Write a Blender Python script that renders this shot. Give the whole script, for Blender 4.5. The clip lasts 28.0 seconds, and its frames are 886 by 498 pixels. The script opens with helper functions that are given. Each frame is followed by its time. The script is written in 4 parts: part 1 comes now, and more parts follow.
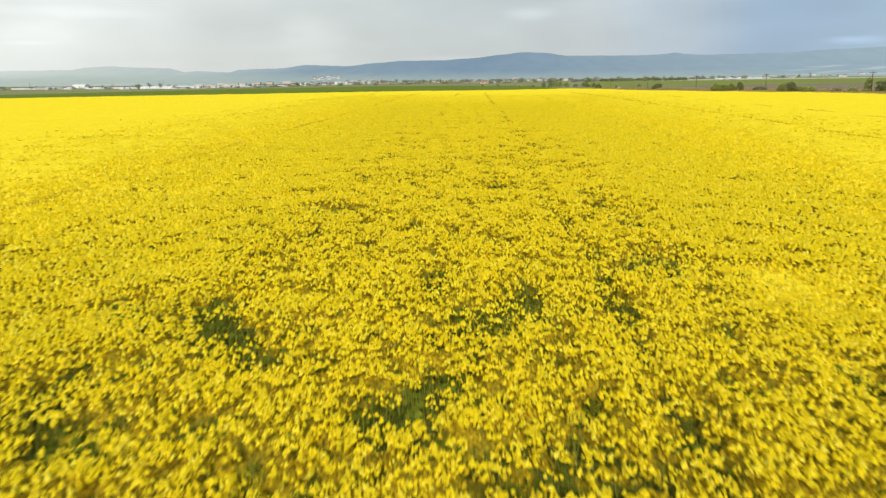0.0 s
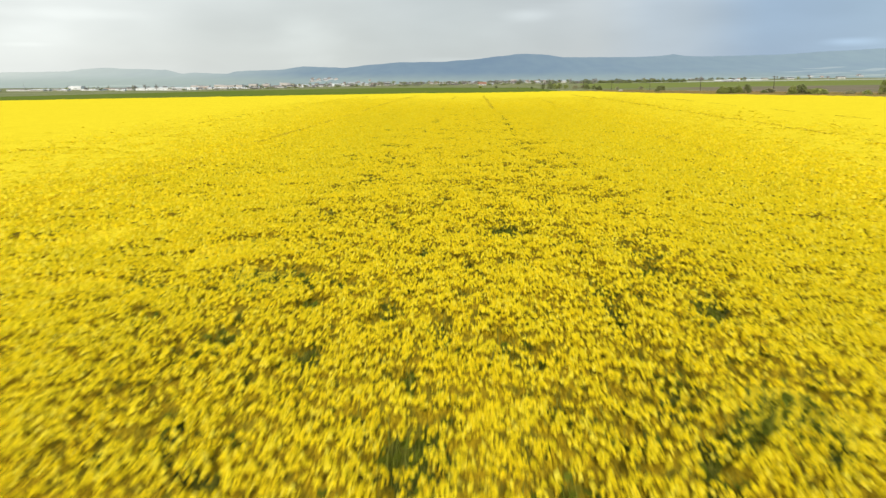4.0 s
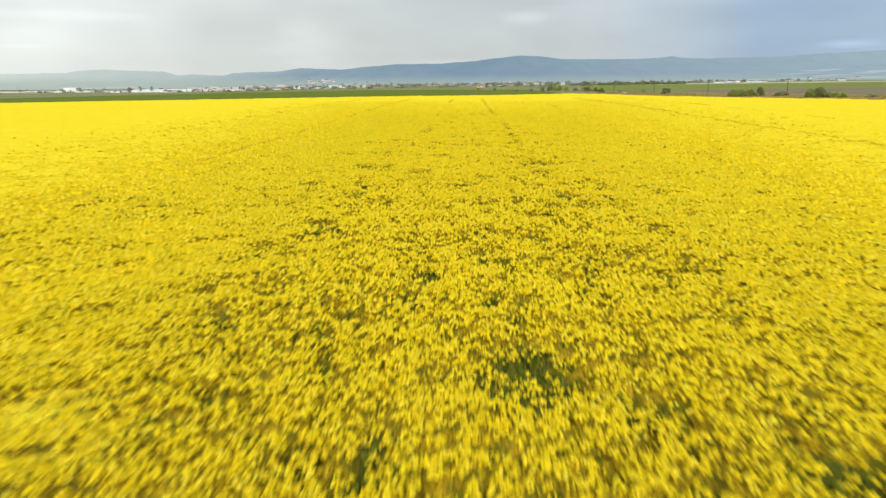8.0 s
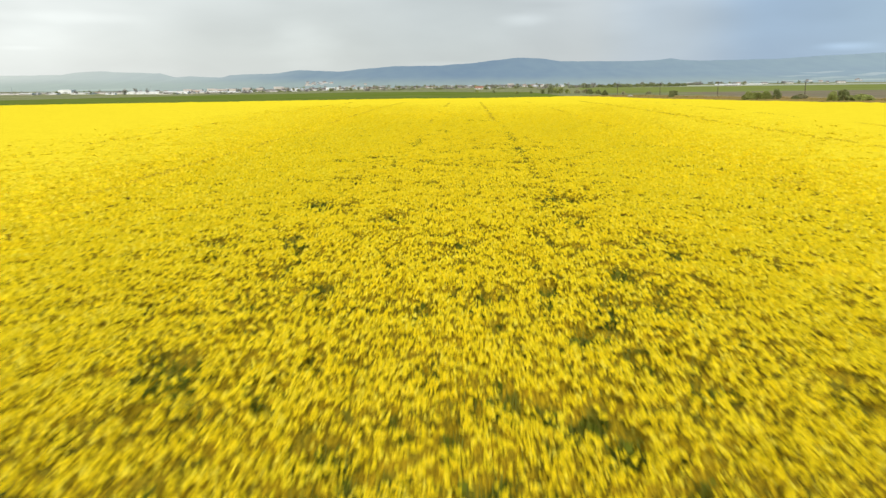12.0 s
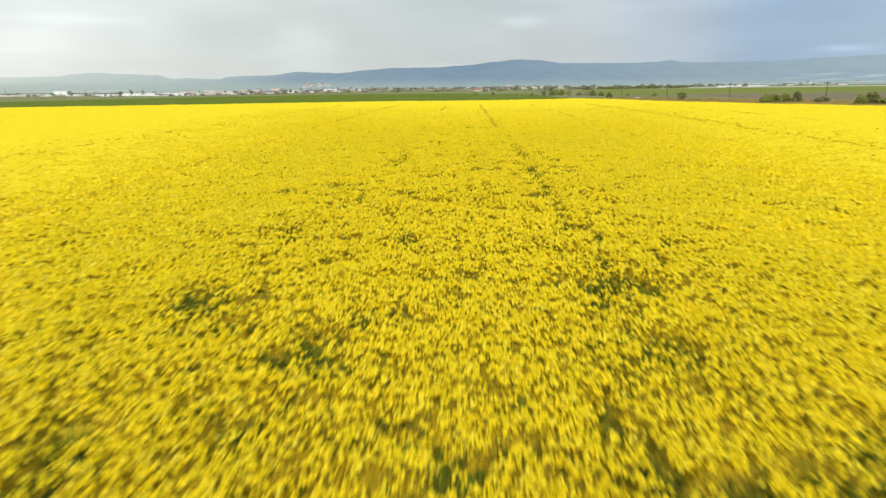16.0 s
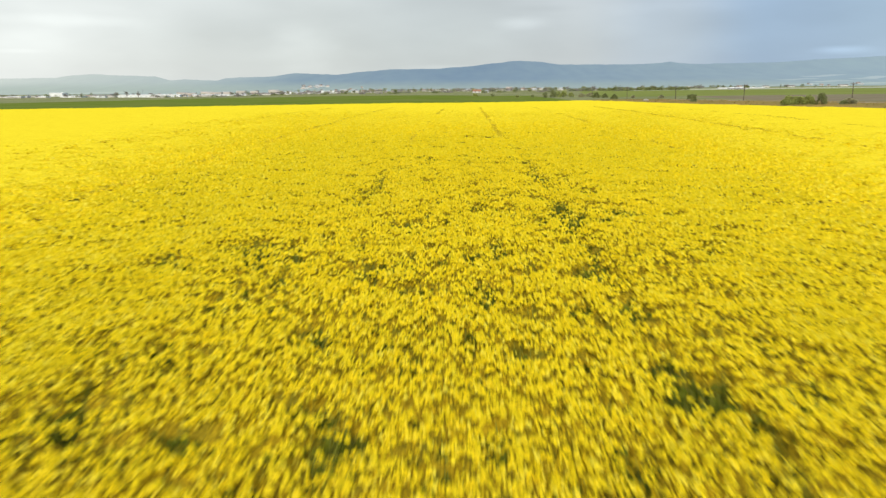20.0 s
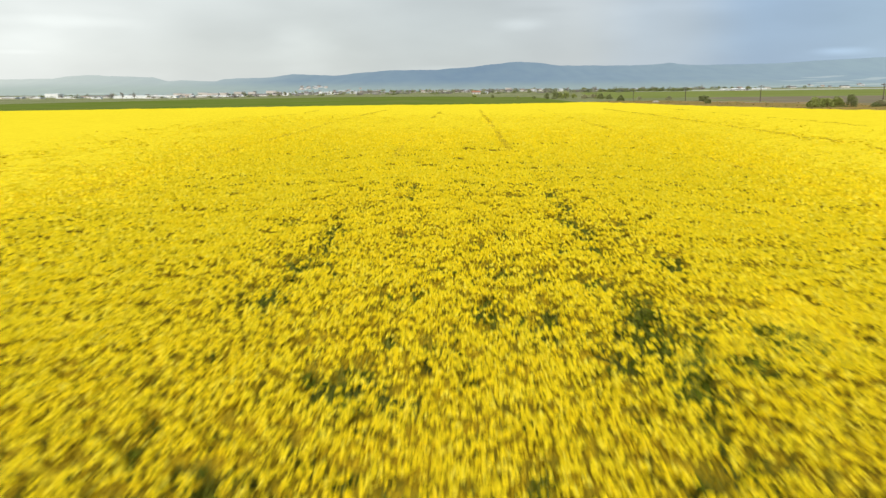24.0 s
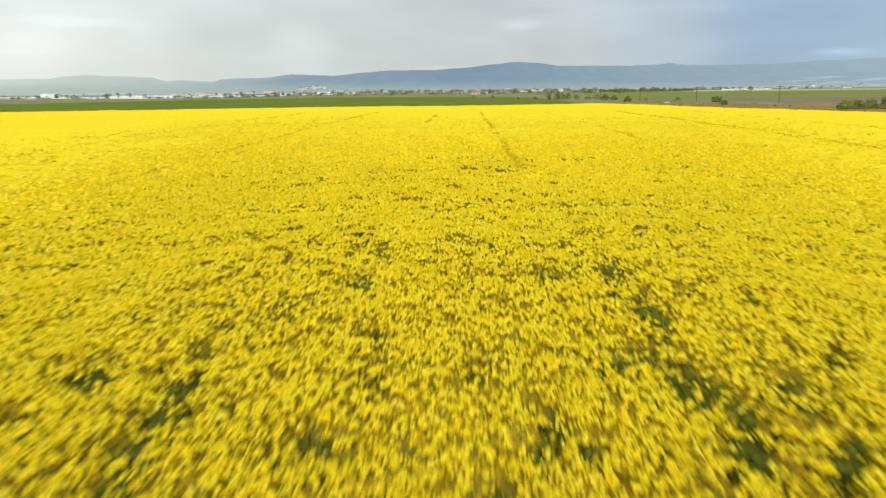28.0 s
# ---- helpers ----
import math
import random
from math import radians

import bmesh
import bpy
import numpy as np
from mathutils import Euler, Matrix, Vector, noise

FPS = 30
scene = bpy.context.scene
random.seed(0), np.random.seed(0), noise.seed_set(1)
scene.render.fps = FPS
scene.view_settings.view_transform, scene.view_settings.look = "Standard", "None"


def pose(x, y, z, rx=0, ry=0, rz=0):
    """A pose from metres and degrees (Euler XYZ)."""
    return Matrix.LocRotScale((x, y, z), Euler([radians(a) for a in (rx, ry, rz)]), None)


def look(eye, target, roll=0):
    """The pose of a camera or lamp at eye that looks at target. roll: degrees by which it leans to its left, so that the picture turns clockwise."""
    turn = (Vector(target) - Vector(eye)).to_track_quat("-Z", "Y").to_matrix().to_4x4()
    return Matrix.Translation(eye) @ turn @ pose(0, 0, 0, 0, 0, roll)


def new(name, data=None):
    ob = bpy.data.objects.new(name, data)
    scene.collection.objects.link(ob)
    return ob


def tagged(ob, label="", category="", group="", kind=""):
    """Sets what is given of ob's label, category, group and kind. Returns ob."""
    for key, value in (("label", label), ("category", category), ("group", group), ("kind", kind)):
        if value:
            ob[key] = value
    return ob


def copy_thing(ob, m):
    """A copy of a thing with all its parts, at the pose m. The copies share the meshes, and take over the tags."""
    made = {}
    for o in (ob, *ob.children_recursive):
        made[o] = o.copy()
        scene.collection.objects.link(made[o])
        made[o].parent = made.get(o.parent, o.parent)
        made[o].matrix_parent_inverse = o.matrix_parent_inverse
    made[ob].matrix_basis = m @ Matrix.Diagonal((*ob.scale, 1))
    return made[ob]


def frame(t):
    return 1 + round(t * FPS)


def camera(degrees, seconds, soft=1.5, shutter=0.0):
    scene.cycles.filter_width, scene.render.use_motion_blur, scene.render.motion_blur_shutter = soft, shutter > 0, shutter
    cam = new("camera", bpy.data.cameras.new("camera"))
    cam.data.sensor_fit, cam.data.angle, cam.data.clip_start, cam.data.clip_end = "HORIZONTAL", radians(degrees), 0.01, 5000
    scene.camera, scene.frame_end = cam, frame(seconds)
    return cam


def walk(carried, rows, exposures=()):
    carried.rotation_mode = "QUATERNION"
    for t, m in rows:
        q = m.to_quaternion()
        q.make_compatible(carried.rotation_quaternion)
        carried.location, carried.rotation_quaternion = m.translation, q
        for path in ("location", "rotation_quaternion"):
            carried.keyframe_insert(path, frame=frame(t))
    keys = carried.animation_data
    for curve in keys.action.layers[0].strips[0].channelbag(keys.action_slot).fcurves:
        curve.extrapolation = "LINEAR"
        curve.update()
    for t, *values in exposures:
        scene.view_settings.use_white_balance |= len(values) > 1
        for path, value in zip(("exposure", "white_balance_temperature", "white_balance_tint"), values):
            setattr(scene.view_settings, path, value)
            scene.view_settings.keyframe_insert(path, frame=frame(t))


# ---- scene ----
cam = camera(64.2, 28.0, soft=1.4, shutter=1.85)
PATH = [
    (0, (0.014, 0.000, 7.950), (-0.430, 9.706, 5.582), -0.347),
    (1, (-0.043, 2.212, 8.032), (-0.479, 11.919, 5.668), -0.341),
    (2, (-0.082, 4.974, 8.101), (-0.511, 14.683, 5.742), -0.335),
    (3, (-0.106, 8.184, 8.157), (-0.528, 17.894, 5.804), -0.329),
    (4, (-0.118, 11.755, 8.202), (-0.533, 21.467, 5.854), -0.323),
    (5, (-0.121, 15.615, 8.235), (-0.528, 25.329, 5.893), -0.317),
    (6, (-0.115, 19.702, 8.259), (-0.516, 29.418, 5.923), -0.311),
    (7, (-0.104, 23.966, 8.273), (-0.499, 33.684, 5.942), -0.304),
    (8, (-0.089, 28.366, 8.278), (-0.478, 38.086, 5.954), -0.298),
    (9, (-0.072, 32.870, 8.275), (-0.456, 42.592, 5.957), -0.292),
    (10, (-0.054, 37.453, 8.265), (-0.432, 47.176, 5.954), -0.286),
    (11, (-0.037, 42.094, 8.248), (-0.409, 51.819, 5.945), -0.280),
    (12, (-0.021, 46.781, 8.226), (-0.388, 56.508, 5.929), -0.274),
    (13, (-0.007, 51.502, 8.199), (-0.370, 61.231, 5.907), -0.268),
    (14, (0.004, 56.251, 8.168), (-0.354, 65.981, 5.883), -0.262),
    (15, (0.011, 61.024, 8.134), (-0.342, 70.756, 5.854), -0.256),
    (16, (0.016, 65.818, 8.097), (-0.334, 75.552, 5.823), -0.250),
    (17, (0.016, 70.632, 8.059), (-0.329, 80.367, 5.791), -0.244),
    (18, (0.014, 75.465, 8.019), (-0.328, 85.201, 5.756), -0.238),
    (19, (0.008, 80.315, 7.979), (-0.330, 90.053, 5.721), -0.232),
    (20, (-0.000, 85.181, 7.939), (-0.334, 94.920, 5.685), -0.226),
    (21, (-0.010, 90.061, 7.901), (-0.340, 99.801, 5.651), -0.219),
    (22, (-0.020, 94.950, 7.865), (-0.347, 104.691, 5.619), -0.213),
    (23, (-0.029, 99.843, 7.831), (-0.354, 109.585, 5.588), -0.207),
    (24, (-0.037, 104.732, 7.801), (-0.358, 114.475, 5.561), -0.201),
    (25, (-0.041, 109.609, 7.776), (-0.359, 119.353, 5.537), -0.195),
    (26, (-0.039, 114.461, 7.755), (-0.355, 124.206, 5.518), -0.189),
    (27, (-0.030, 119.276, 7.741), (-0.344, 129.021, 5.504), -0.183),
    (28, (-0.012, 124.038, 7.733), (-0.323, 133.783, 5.496), -0.177),
]
walk(cam, [(t, look(eye, target, roll)) for t, eye, target, roll in PATH], exposures=[(0.0, 0.29), (8.0, 0.31), (22.0, 0.31), (28.0, 0.30)])

# ---- world and sun ----
SUN_TO = Vector((0.02, -0.83, 0.55)).normalized()      # from behind the flight


CLOUDS = [     # azimuth, height, half width, half height in degrees, and how much paler or darker than the overcast
    (-29.6, 4.5, 8.2, 0.5, 0.09), (-32.4, 3.2, 4.3, 1.4, 0.06), (-32.1, 2.4, 1.9, 0.2, 0.06), (-12.5, 3.1, 3.9, 2.5, 0.12), (-19.6, 4.2, 4.3, 1.8, -0.05), (4.3, 4.7, 2.9, 0.7, 0.19),
    (5.6, 5.7, 3.5, 0.4, -0.06), (16.7, 5.7, 6.2, 0.8, 0.10), (26.5, 2.3, 2.4, 0.4, 0.30), (-1.3, 1.4, 4.7, 0.3, 0.10), (18.0, 4.2, 4.7, 1.1, -0.07), (-2.7, 4.2, 3.5, 2.1, -0.03)]


def make_world():
    world = bpy.data.worlds.new("sky")
    scene.world = world
    world.use_nodes = True
    nt = world.node_tree
    nt.nodes.clear()
    out = nt.nodes.new("ShaderNodeOutputWorld")
    back = nt.nodes.new("ShaderNodeBackground")
    sky = nt.nodes.new("ShaderNodeTexSky")
    sky.sky_type, sky.sun_disc = "NISHITA", False
    sky.sun_elevation = math.asin(SUN_TO.z)
    sky.sun_rotation = math.atan2(SUN_TO.x, SUN_TO.y) % (2 * math.pi)
    dim = nt.nodes.new("ShaderNodeMixRGB")
    dim.blend_type, dim.inputs[0].default_value = "MULTIPLY", 1.0
    dim.inputs[2].default_value = (0.1, 0.1, 0.1, 1)
    nt.links.new(sky.outputs[0], dim.inputs[1])
    coord = nt.nodes.new("ShaderNodeTexCoord")
    split = nt.nodes.new("ShaderNodeSeparateXYZ")
    nt.links.new(coord.outputs["Generated"], split.inputs[0])
    # broad change of the overcast from the sunny side to the rainy side
    wob = nt.nodes.new("ShaderNodeTexNoise")
    wob.inputs["Scale"].default_value, wob.inputs["Detail"].default_value = 2.2, 3.0
    nt.links.new(coord.outputs["Generated"], wob.inputs["Vector"])
    add = nt.nodes.new("ShaderNodeMath")
    add.operation = "MULTIPLY_ADD"
    nt.links.new(wob.outputs[0], add.inputs[0])
    add.inputs[1].default_value = 0.20
    nt.links.new(split.outputs[0], add.inputs[2])
    span = nt.nodes.new("ShaderNodeMapRange")
    span.inputs["From Min"].default_value, span.inputs["From Max"].default_value = -0.55, 0.95
    nt.links.new(add.outputs[0], span.inputs["Value"])
    ramp = nt.nodes.new("ShaderNodeValToRGB")
    ramp.color_ramp.interpolation = "EASE"
    stops = [(0.0, (0.72, 0.75, 0.72)), (0.087, (0.69, 0.72, 0.70)), (0.26, (0.55, 0.585, 0.575)), (0.40, (0.475, 0.515, 0.52)), (0.517, (0.48, 0.52, 0.54)),
             (0.593, (0.395, 0.46, 0.525)), (0.687, (0.29, 0.395, 0.53)), (0.77, (0.31, 0.42, 0.54)), (1.0, (0.34, 0.45, 0.56))]
    while len(ramp.color_ramp.elements) < len(stops):
        ramp.color_ramp.elements.new(0.5)
    for el, (p, c) in zip(ramp.color_ramp.elements, stops):
        el.position, el.color = p, (*c, 1)
    nt.links.new(span.outputs[0], ramp.inputs[0])
    # layered cloud, drawn out along the horizon
    stretch = nt.nodes.new("ShaderNodeMapping")
    stretch.inputs["Scale"].default_value = (3.4, 3.4, 10.0)
    stretch.inputs["Location"].default_value = (0.7, 0.2, 0.1)
    nt.links.new(coord.outputs["Generated"], stretch.inputs[0])
    cloud = nt.nodes.new("ShaderNodeTexNoise")
    cloud.inputs["Scale"].default_value, cloud.inputs["Detail"].default_value = 1.6, 5.0
    cloud.inputs["Roughness"].default_value = 0.45
    nt.links.new(stretch.outputs[0], cloud.inputs["Vector"])
    level = nt.nodes.new("ShaderNodeMapRange")
    level.inputs["From Min"].default_value, level.inputs["From Max"].default_value = 0.3, 0.7
    level.inputs["To Min"].default_value, level.inputs["To Max"].default_value = 0.91, 1.06
    nt.links.new(cloud.outputs[0], level.inputs["Value"])
    shade = nt.nodes.new("ShaderNodeVectorMath")
    shade.operation = "SCALE"
    nt.links.new(ramp.outputs[0], shade.inputs[0])
    nt.links.new(level.outputs[0], shade.inputs["Scale"])
    # cloud heads, streaks and rain shafts
    lit = shade.outputs[0]
    for az, el, wide, high, gain in CLOUDS:
        a, e = radians(az), radians(el)
        rel = nt.nodes.new("ShaderNodeVectorMath")
        rel.operation = "SUBTRACT"
        rel.inputs[1].default_value = (math.sin(a), math.cos(a), math.sin(e))
        nt.links.new(coord.outputs["Generated"], rel.inputs[0])
        fit = nt.nodes.new("ShaderNodeVectorMath")
        fit.operation = "MULTIPLY"
        fit.inputs[1].default_value = (1 / radians(wide), 1 / radians(wide), 1 / radians(high))
        nt.links.new(rel.outputs[0], fit.inputs[0])
        far = nt.nodes.new("ShaderNodeVectorMath")
        far.operation = "LENGTH"
        nt.links.new(fit.outputs[0], far.inputs[0])
        rag = nt.nodes.new("ShaderNodeMath")
        rag.operation = "MULTIPLY_ADD"
        nt.links.new(cloud.outputs[0], rag.inputs[0])
        rag.inputs[1].default_value = -1.3
        nt.links.new(far.outputs["Value"], rag.inputs[2])
        body = nt.nodes.new("ShaderNodeMapRange")
        body.interpolation_type = "SMOOTHSTEP"
        body.inputs["From Min"].default_value, body.inputs["From Max"].default_value = -0.65, 0.45
        body.inputs["To Min"].default_value, body.inputs["To Max"].default_value = 1 + gain, 1.0
        nt.links.new(rag.outputs[0], body.inputs["Value"])
        pale = nt.nodes.new("ShaderNodeVectorMath")
        pale.operation = "SCALE"
        nt.links.new(lit, pale.inputs[0])
        nt.links.new(body.outputs[0], pale.inputs["Scale"])
        lit = pale.outputs[0]
    mix = nt.nodes.new("ShaderNodeMixRGB")
    mix.inputs[0].default_value = 0.93
    nt.links.new(dim.outputs[0], mix.inputs[1])
    nt.links.new(lit, mix.inputs[2])
    nt.links.new(mix.outputs[0], back.inputs[0])
    back.inputs[1].default_value = 1.0
    nt.links.new(back.outputs[0], out.inputs[0])


make_world()
sun = new("sun", bpy.data.lights.new("sun", "SUN"))
sun.data.energy, sun.data.angle, sun.data.color = 2.7, radians(9.0), (1.0, 0.95, 0.86)
sun.matrix_world = look(SUN_TO * 50, (0, 0, 0))


# ---- materials ----
def material(name, colours, scale=1.0, rough=0.8, bump=0.0, bump_scale=None, translucent=0.0, island=0.0, stretch=(1, 1, 1),
             detail=4.0, second=None, spec=0.2, island_tint=None):
    """Noise between colours at one size, a second noise at another, optional bump and light passing through."""
    m = bpy.data.materials.new(name)
    m.use_nodes = True
    nt = m.node_tree
    b = nt.nodes["Principled BSDF"]
    out = nt.nodes["Material Output"]
    b.inputs["Roughness"].default_value = rough
    b.inputs["Specular IOR Level"].default_value = spec
    geo = nt.nodes.new("ShaderNodeNewGeometry")
    where = nt.nodes.new("ShaderNodeMapping")
    where.inputs["Scale"].default_value = stretch
    nt.links.new(geo.outputs["Position"], where.inputs[0])
    n1 = nt.nodes.new("ShaderNodeTexNoise")
    n1.inputs["Scale"].default_value, n1.inputs["Detail"].default_value = scale, detail
    nt.links.new(where.outputs[0], n1.inputs["Vector"])
    ramp = nt.nodes.new("ShaderNodeValToRGB")
    while len(ramp.color_ramp.elements) < len(colours):
        ramp.color_ramp.elements.new(0.5)
    for k, (el, c) in enumerate(zip(ramp.color_ramp.elements, colours)):
        el.position, el.color = 0.32 + 0.36 * k / max(1, len(colours) - 1), (*c, 1)
    nt.links.new(n1.outputs[0], ramp.inputs[0])
    col = ramp.outputs[0]
    if second:
        tint, scale2, amount = second
        n2 = nt.nodes.new("ShaderNodeTexNoise")
        n2.inputs["Scale"].default_value, n2.inputs["Detail"].default_value = scale2, 3.0
        nt.links.new(where.outputs[0], n2.inputs["Vector"])
        lim = nt.nodes.new("ShaderNodeMapRange")
        lim.inputs["From Min"].default_value, lim.inputs["From Max"].default_value = 0.42, 0.68
        lim.inputs["To Max"].default_value = amount
        nt.links.new(n2.outputs[0], lim.inputs["Value"])
        mx = nt.nodes.new("ShaderNodeMixRGB")
        mx.inputs[2].default_value = (*tint, 1)
        nt.links.new(lim.outputs[0], mx.inputs[0])
        nt.links.new(col, mx.inputs[1])
        col = mx.outputs[0]
    if island:
        lim = nt.nodes.new("ShaderNodeMapRange")
        lim.inputs["To Min"].default_value, lim.inputs["To Max"].default_value = 1 - island, 1 + island * 0.5
        nt.links.new(geo.outputs["Random Per Island"], lim.inputs["Value"])
        sc = nt.nodes.new("ShaderNodeVectorMath")
        sc.operation = "SCALE"
        nt.links.new(col, sc.inputs[0])
        nt.links.new(lim.outputs[0], sc.inputs["Scale"])
        col = sc.outputs[0]
    if island_tint:
        pick = nt.nodes.new("ShaderNodeMapRange")
        pick.inputs["From Min"].default_value, pick.inputs["From Max"].default_value = 1 - island_tint[1], 1.0
        nt.links.new(geo.outputs["Random Per Island"], pick.inputs["Value"])
        mx = nt.nodes.new("ShaderNodeMixRGB")
        mx.inputs[2].default_value = (*island_tint[0], 1)
        nt.links.new(pick.outputs[0], mx.inputs[0])
        nt.links.new(col, mx.inputs[1])
        col = mx.outputs[0]
    nt.links.new(col, b.inputs["Base Color"])
    last = b.outputs[0]
    if bump:
        n3 = nt.nodes.new("ShaderNodeTexNoise")
        n3.inputs["Scale"].default_value, n3.inputs["Detail"].default_value = bump_scale or scale * 4, 5.0
        nt.links.new(where.outputs[0], n3.inputs["Vector"])
        bp = nt.nodes.new("ShaderNodeBump")
        bp.inputs["Strength"].default_value, bp.inputs["Distance"].default_value = min(1.0, bump), bump
        nt.links.new(n3.outputs[0], bp.inputs["Height"])
        nt.links.new(bp.outputs[0], b.inputs["Normal"])
    if translucent:
        tr = nt.nodes.new("ShaderNodeBsdfTranslucent")
        nt.links.new(col, tr.inputs[0])
        mx = nt.nodes.new("ShaderNodeMixShader")
        mx.inputs[0].default_value = translucent
        nt.links.new(last, mx.inputs[1])
        nt.links.new(tr.outputs[0], mx.inputs[2])
        last = mx.outputs[0]
    nt.links.new(last, out.inputs[0])
    return m


# the pale tint on a quarter of the heads paints in highlights
M_PETAL = material("rapeseed_petal", [(0.968, 0.742, 0.012), (0.978, 0.792, 0.022)], 0.8, 0.7, translucent=0.30, island=0.20,
                   island_tint=((0.95, 0.81, 0.07), 0.25), spec=0.03)
# the dark browns carry the shade between the flower heads
M_LOWER = material("rapeseed_shaded_growth", [(0.13, 0.088, 0.006), (0.33, 0.222, 0.010), (0.62, 0.435, 0.014)], 13.0, 0.8, bump=0.1, bump_scale=16.0,
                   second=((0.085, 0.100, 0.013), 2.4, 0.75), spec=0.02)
# far copy of the petal yellow, with blue mixed in for haze
M_CANOPY = material("rapeseed_hazed_canopy", [(0.76, 0.575, 0.020), (0.89, 0.695, 0.030), (0.94, 0.75, 0.040)], 4.5, 0.9, bump=0.35, bump_scale=3.5,
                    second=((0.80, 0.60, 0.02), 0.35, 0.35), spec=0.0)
# leaf green darkened for the shade deep in the crop
M_UNDER = material("rapeseed_shaded_undergrowth", [(0.05, 0.06, 0.008), (0.09, 0.10, 0.012), (0.18, 0.16, 0.018)], 5.0, 0.8, bump=0.3, bump_scale=14.0, spec=0.1)
M_LEAF = material("rapeseed_leaf", [(0.10, 0.125, 0.010), (0.17, 0.195, 0.018)], 3.0, 0.7, translucent=0.3, island=0.4, spec=0.03)
M_STEM = material("rapeseed_stem", [(0.13, 0.15, 0.016), (0.23, 0.23, 0.026)], 9.0, 0.6, translucent=0.1, island=0.3)
# petal yellow dulled for the shade under the top heads
M_SHOOT = material("rapeseed_shaded_shoot", [(0.58, 0.41, 0.013), (0.78, 0.56, 0.017)], 3.0, 0.75, translucent=0.3, island=0.5, island_tint=((0.30, 0.28, 0.03), 0.2), spec=0.03)
# dull yellow that stands in for shade in the sprayer lines
M_LINE_SHADE = material("sprayer_line_shade", [(0.66, 0.50, 0.020), (0.78, 0.59, 0.024)], 6.0, 0.8, translucent=0.4, island=0.3)
M_GROUND = material("meadow_ground", [(0.20, 0.205, 0.10), (0.25, 0.25, 0.13), (0.30, 0.285, 0.165)], 0.012, 0.9, second=((0.12, 0.17, 0.06), 0.15, 0.6), spec=0.0)
M_STUBBLE = material("pale_stubble", [(0.38, 0.39, 0.31), (0.50, 0.50, 0.41)], 0.01, 0.95, second=((0.30, 0.33, 0.22), 0.006, 0.6), spec=0.0)
M_PINK = material("faded_pink_render", [(0.44, 0.40, 0.37), (0.54, 0.49, 0.45)], 0.05, 0.85)
M_WHEAT = material("young_wheat", [(0.115, 0.165, 0.022), (0.155, 0.20, 0.038)], 0.03, 0.7, bump=0.3, bump_scale=2.0, second=((0.17, 0.185, 0.055), 0.012, 0.6), spec=0.0)
M_GREEN = material("spring_crop", [(0.18, 0.215, 0.050), (0.22, 0.25, 0.072)], 0.01, 0.8, second=((0.21, 0.23, 0.09), 0.05, 0.5), spec=0.0)
M_FALLOW = material("ploughed_soil", [(0.20, 0.16, 0.11), (0.26, 0.21, 0.15)], 0.05, 0.95, bump=0.3, bump_scale=1.0, second=((0.18, 0.19, 0.10), 0.02, 0.7), spec=0.0)
M_VERGE = material("dry_grass", [(0.25, 0.17, 0.055), (0.34, 0.23, 0.08), (0.21, 0.17, 0.055)], 0.25, 0.9, bump=0.3, bump_scale=2.5, second=((0.14, 0.16, 0.045), 0.08, 0.5), spec=0.0)
M_TUSSOCK = material("grass_tussock", [(0.27, 0.19, 0.07), (0.33, 0.24, 0.09), (0.23, 0.20, 0.065)], 0.12, 0.9, translucent=0.2, island=0.4, spec=0.0)
M_TRACK = material("dirt_track", [(0.26, 0.21, 0.15), (0.34, 0.28, 0.20)], 0.4, 0.95, bump=0.1, bump_scale=3.0, spec=0.0)
M_CROWN = material("shrub_leaf", [(0.34, 0.39, 0.11), (0.48, 0.50, 0.16)], 0.7, 0.7, translucent=0.5, island=0.35)
M_CROWN_DARK = material("tree_leaf_dark", [(0.22, 0.25, 0.09), (0.33, 0.35, 0.14)], 0.7, 0.7, translucent=0.45, island=0.35)
M_CROWN_PALE = material("shrub_leaf_pale", [(0.34, 0.33, 0.18), (0.42, 0.39, 0.22)], 0.7, 0.7, translucent=0.3, island=0.3)
M_BARK = material("bark", [(0.09, 0.07, 0.05), (0.15, 0.12, 0.09)], 6.0, 0.9, bump=0.03, bump_scale=20)
M_WOOD = material("weathered_pole_wood", [(0.07, 0.055, 0.04), (0.12, 0.095, 0.07)], 3.0, 0.85, bump=0.01, bump_scale=30, stretch=(6, 6, 0.6))
M_CERAMIC = material("insulator_ceramic", [(0.30, 0.29, 0.27), (0.36, 0.35, 0.33)], 20, 0.3)
M_WHITE = material("white_cladding", [(0.66, 0.67, 0.66), (0.76, 0.76, 0.74)], 0.05, 0.6, second=((0.55, 0.56, 0.55), 0.02, 0.4))
M_PALE = material("pale_render", [(0.58, 0.56, 0.52), (0.70, 0.67, 0.62)], 0.05, 0.8)
M_GREY = material("grey_metal_roof", [(0.36, 0.38, 0.40), (0.48, 0.49, 0.50)], 0.05, 0.6)
M_TILE = material("clay_roof", [(0.30, 0.15, 0.10), (0.40, 0.22, 0.15)], 0.08, 0.85)
M_DARKROOF = material("dark_roof", [(0.12, 0.11, 0.11), (0.20, 0.18, 0.17)], 0.08, 0.8)
M_CONCRETE = material("broken_concrete", [(0.36, 0.33, 0.27), (0.50, 0.46, 0.39)], 2.0, 0.9, bump=0.05, bump_scale=8)
M_HILL = material("wooded_hills", [(0.055, 0.07, 0.052), (0.075, 0.095, 0.066)], 0.012, 0.95, second=((0.10, 0.12, 0.08), 0.005, 0.25), stretch=(1, 0.4, 1))
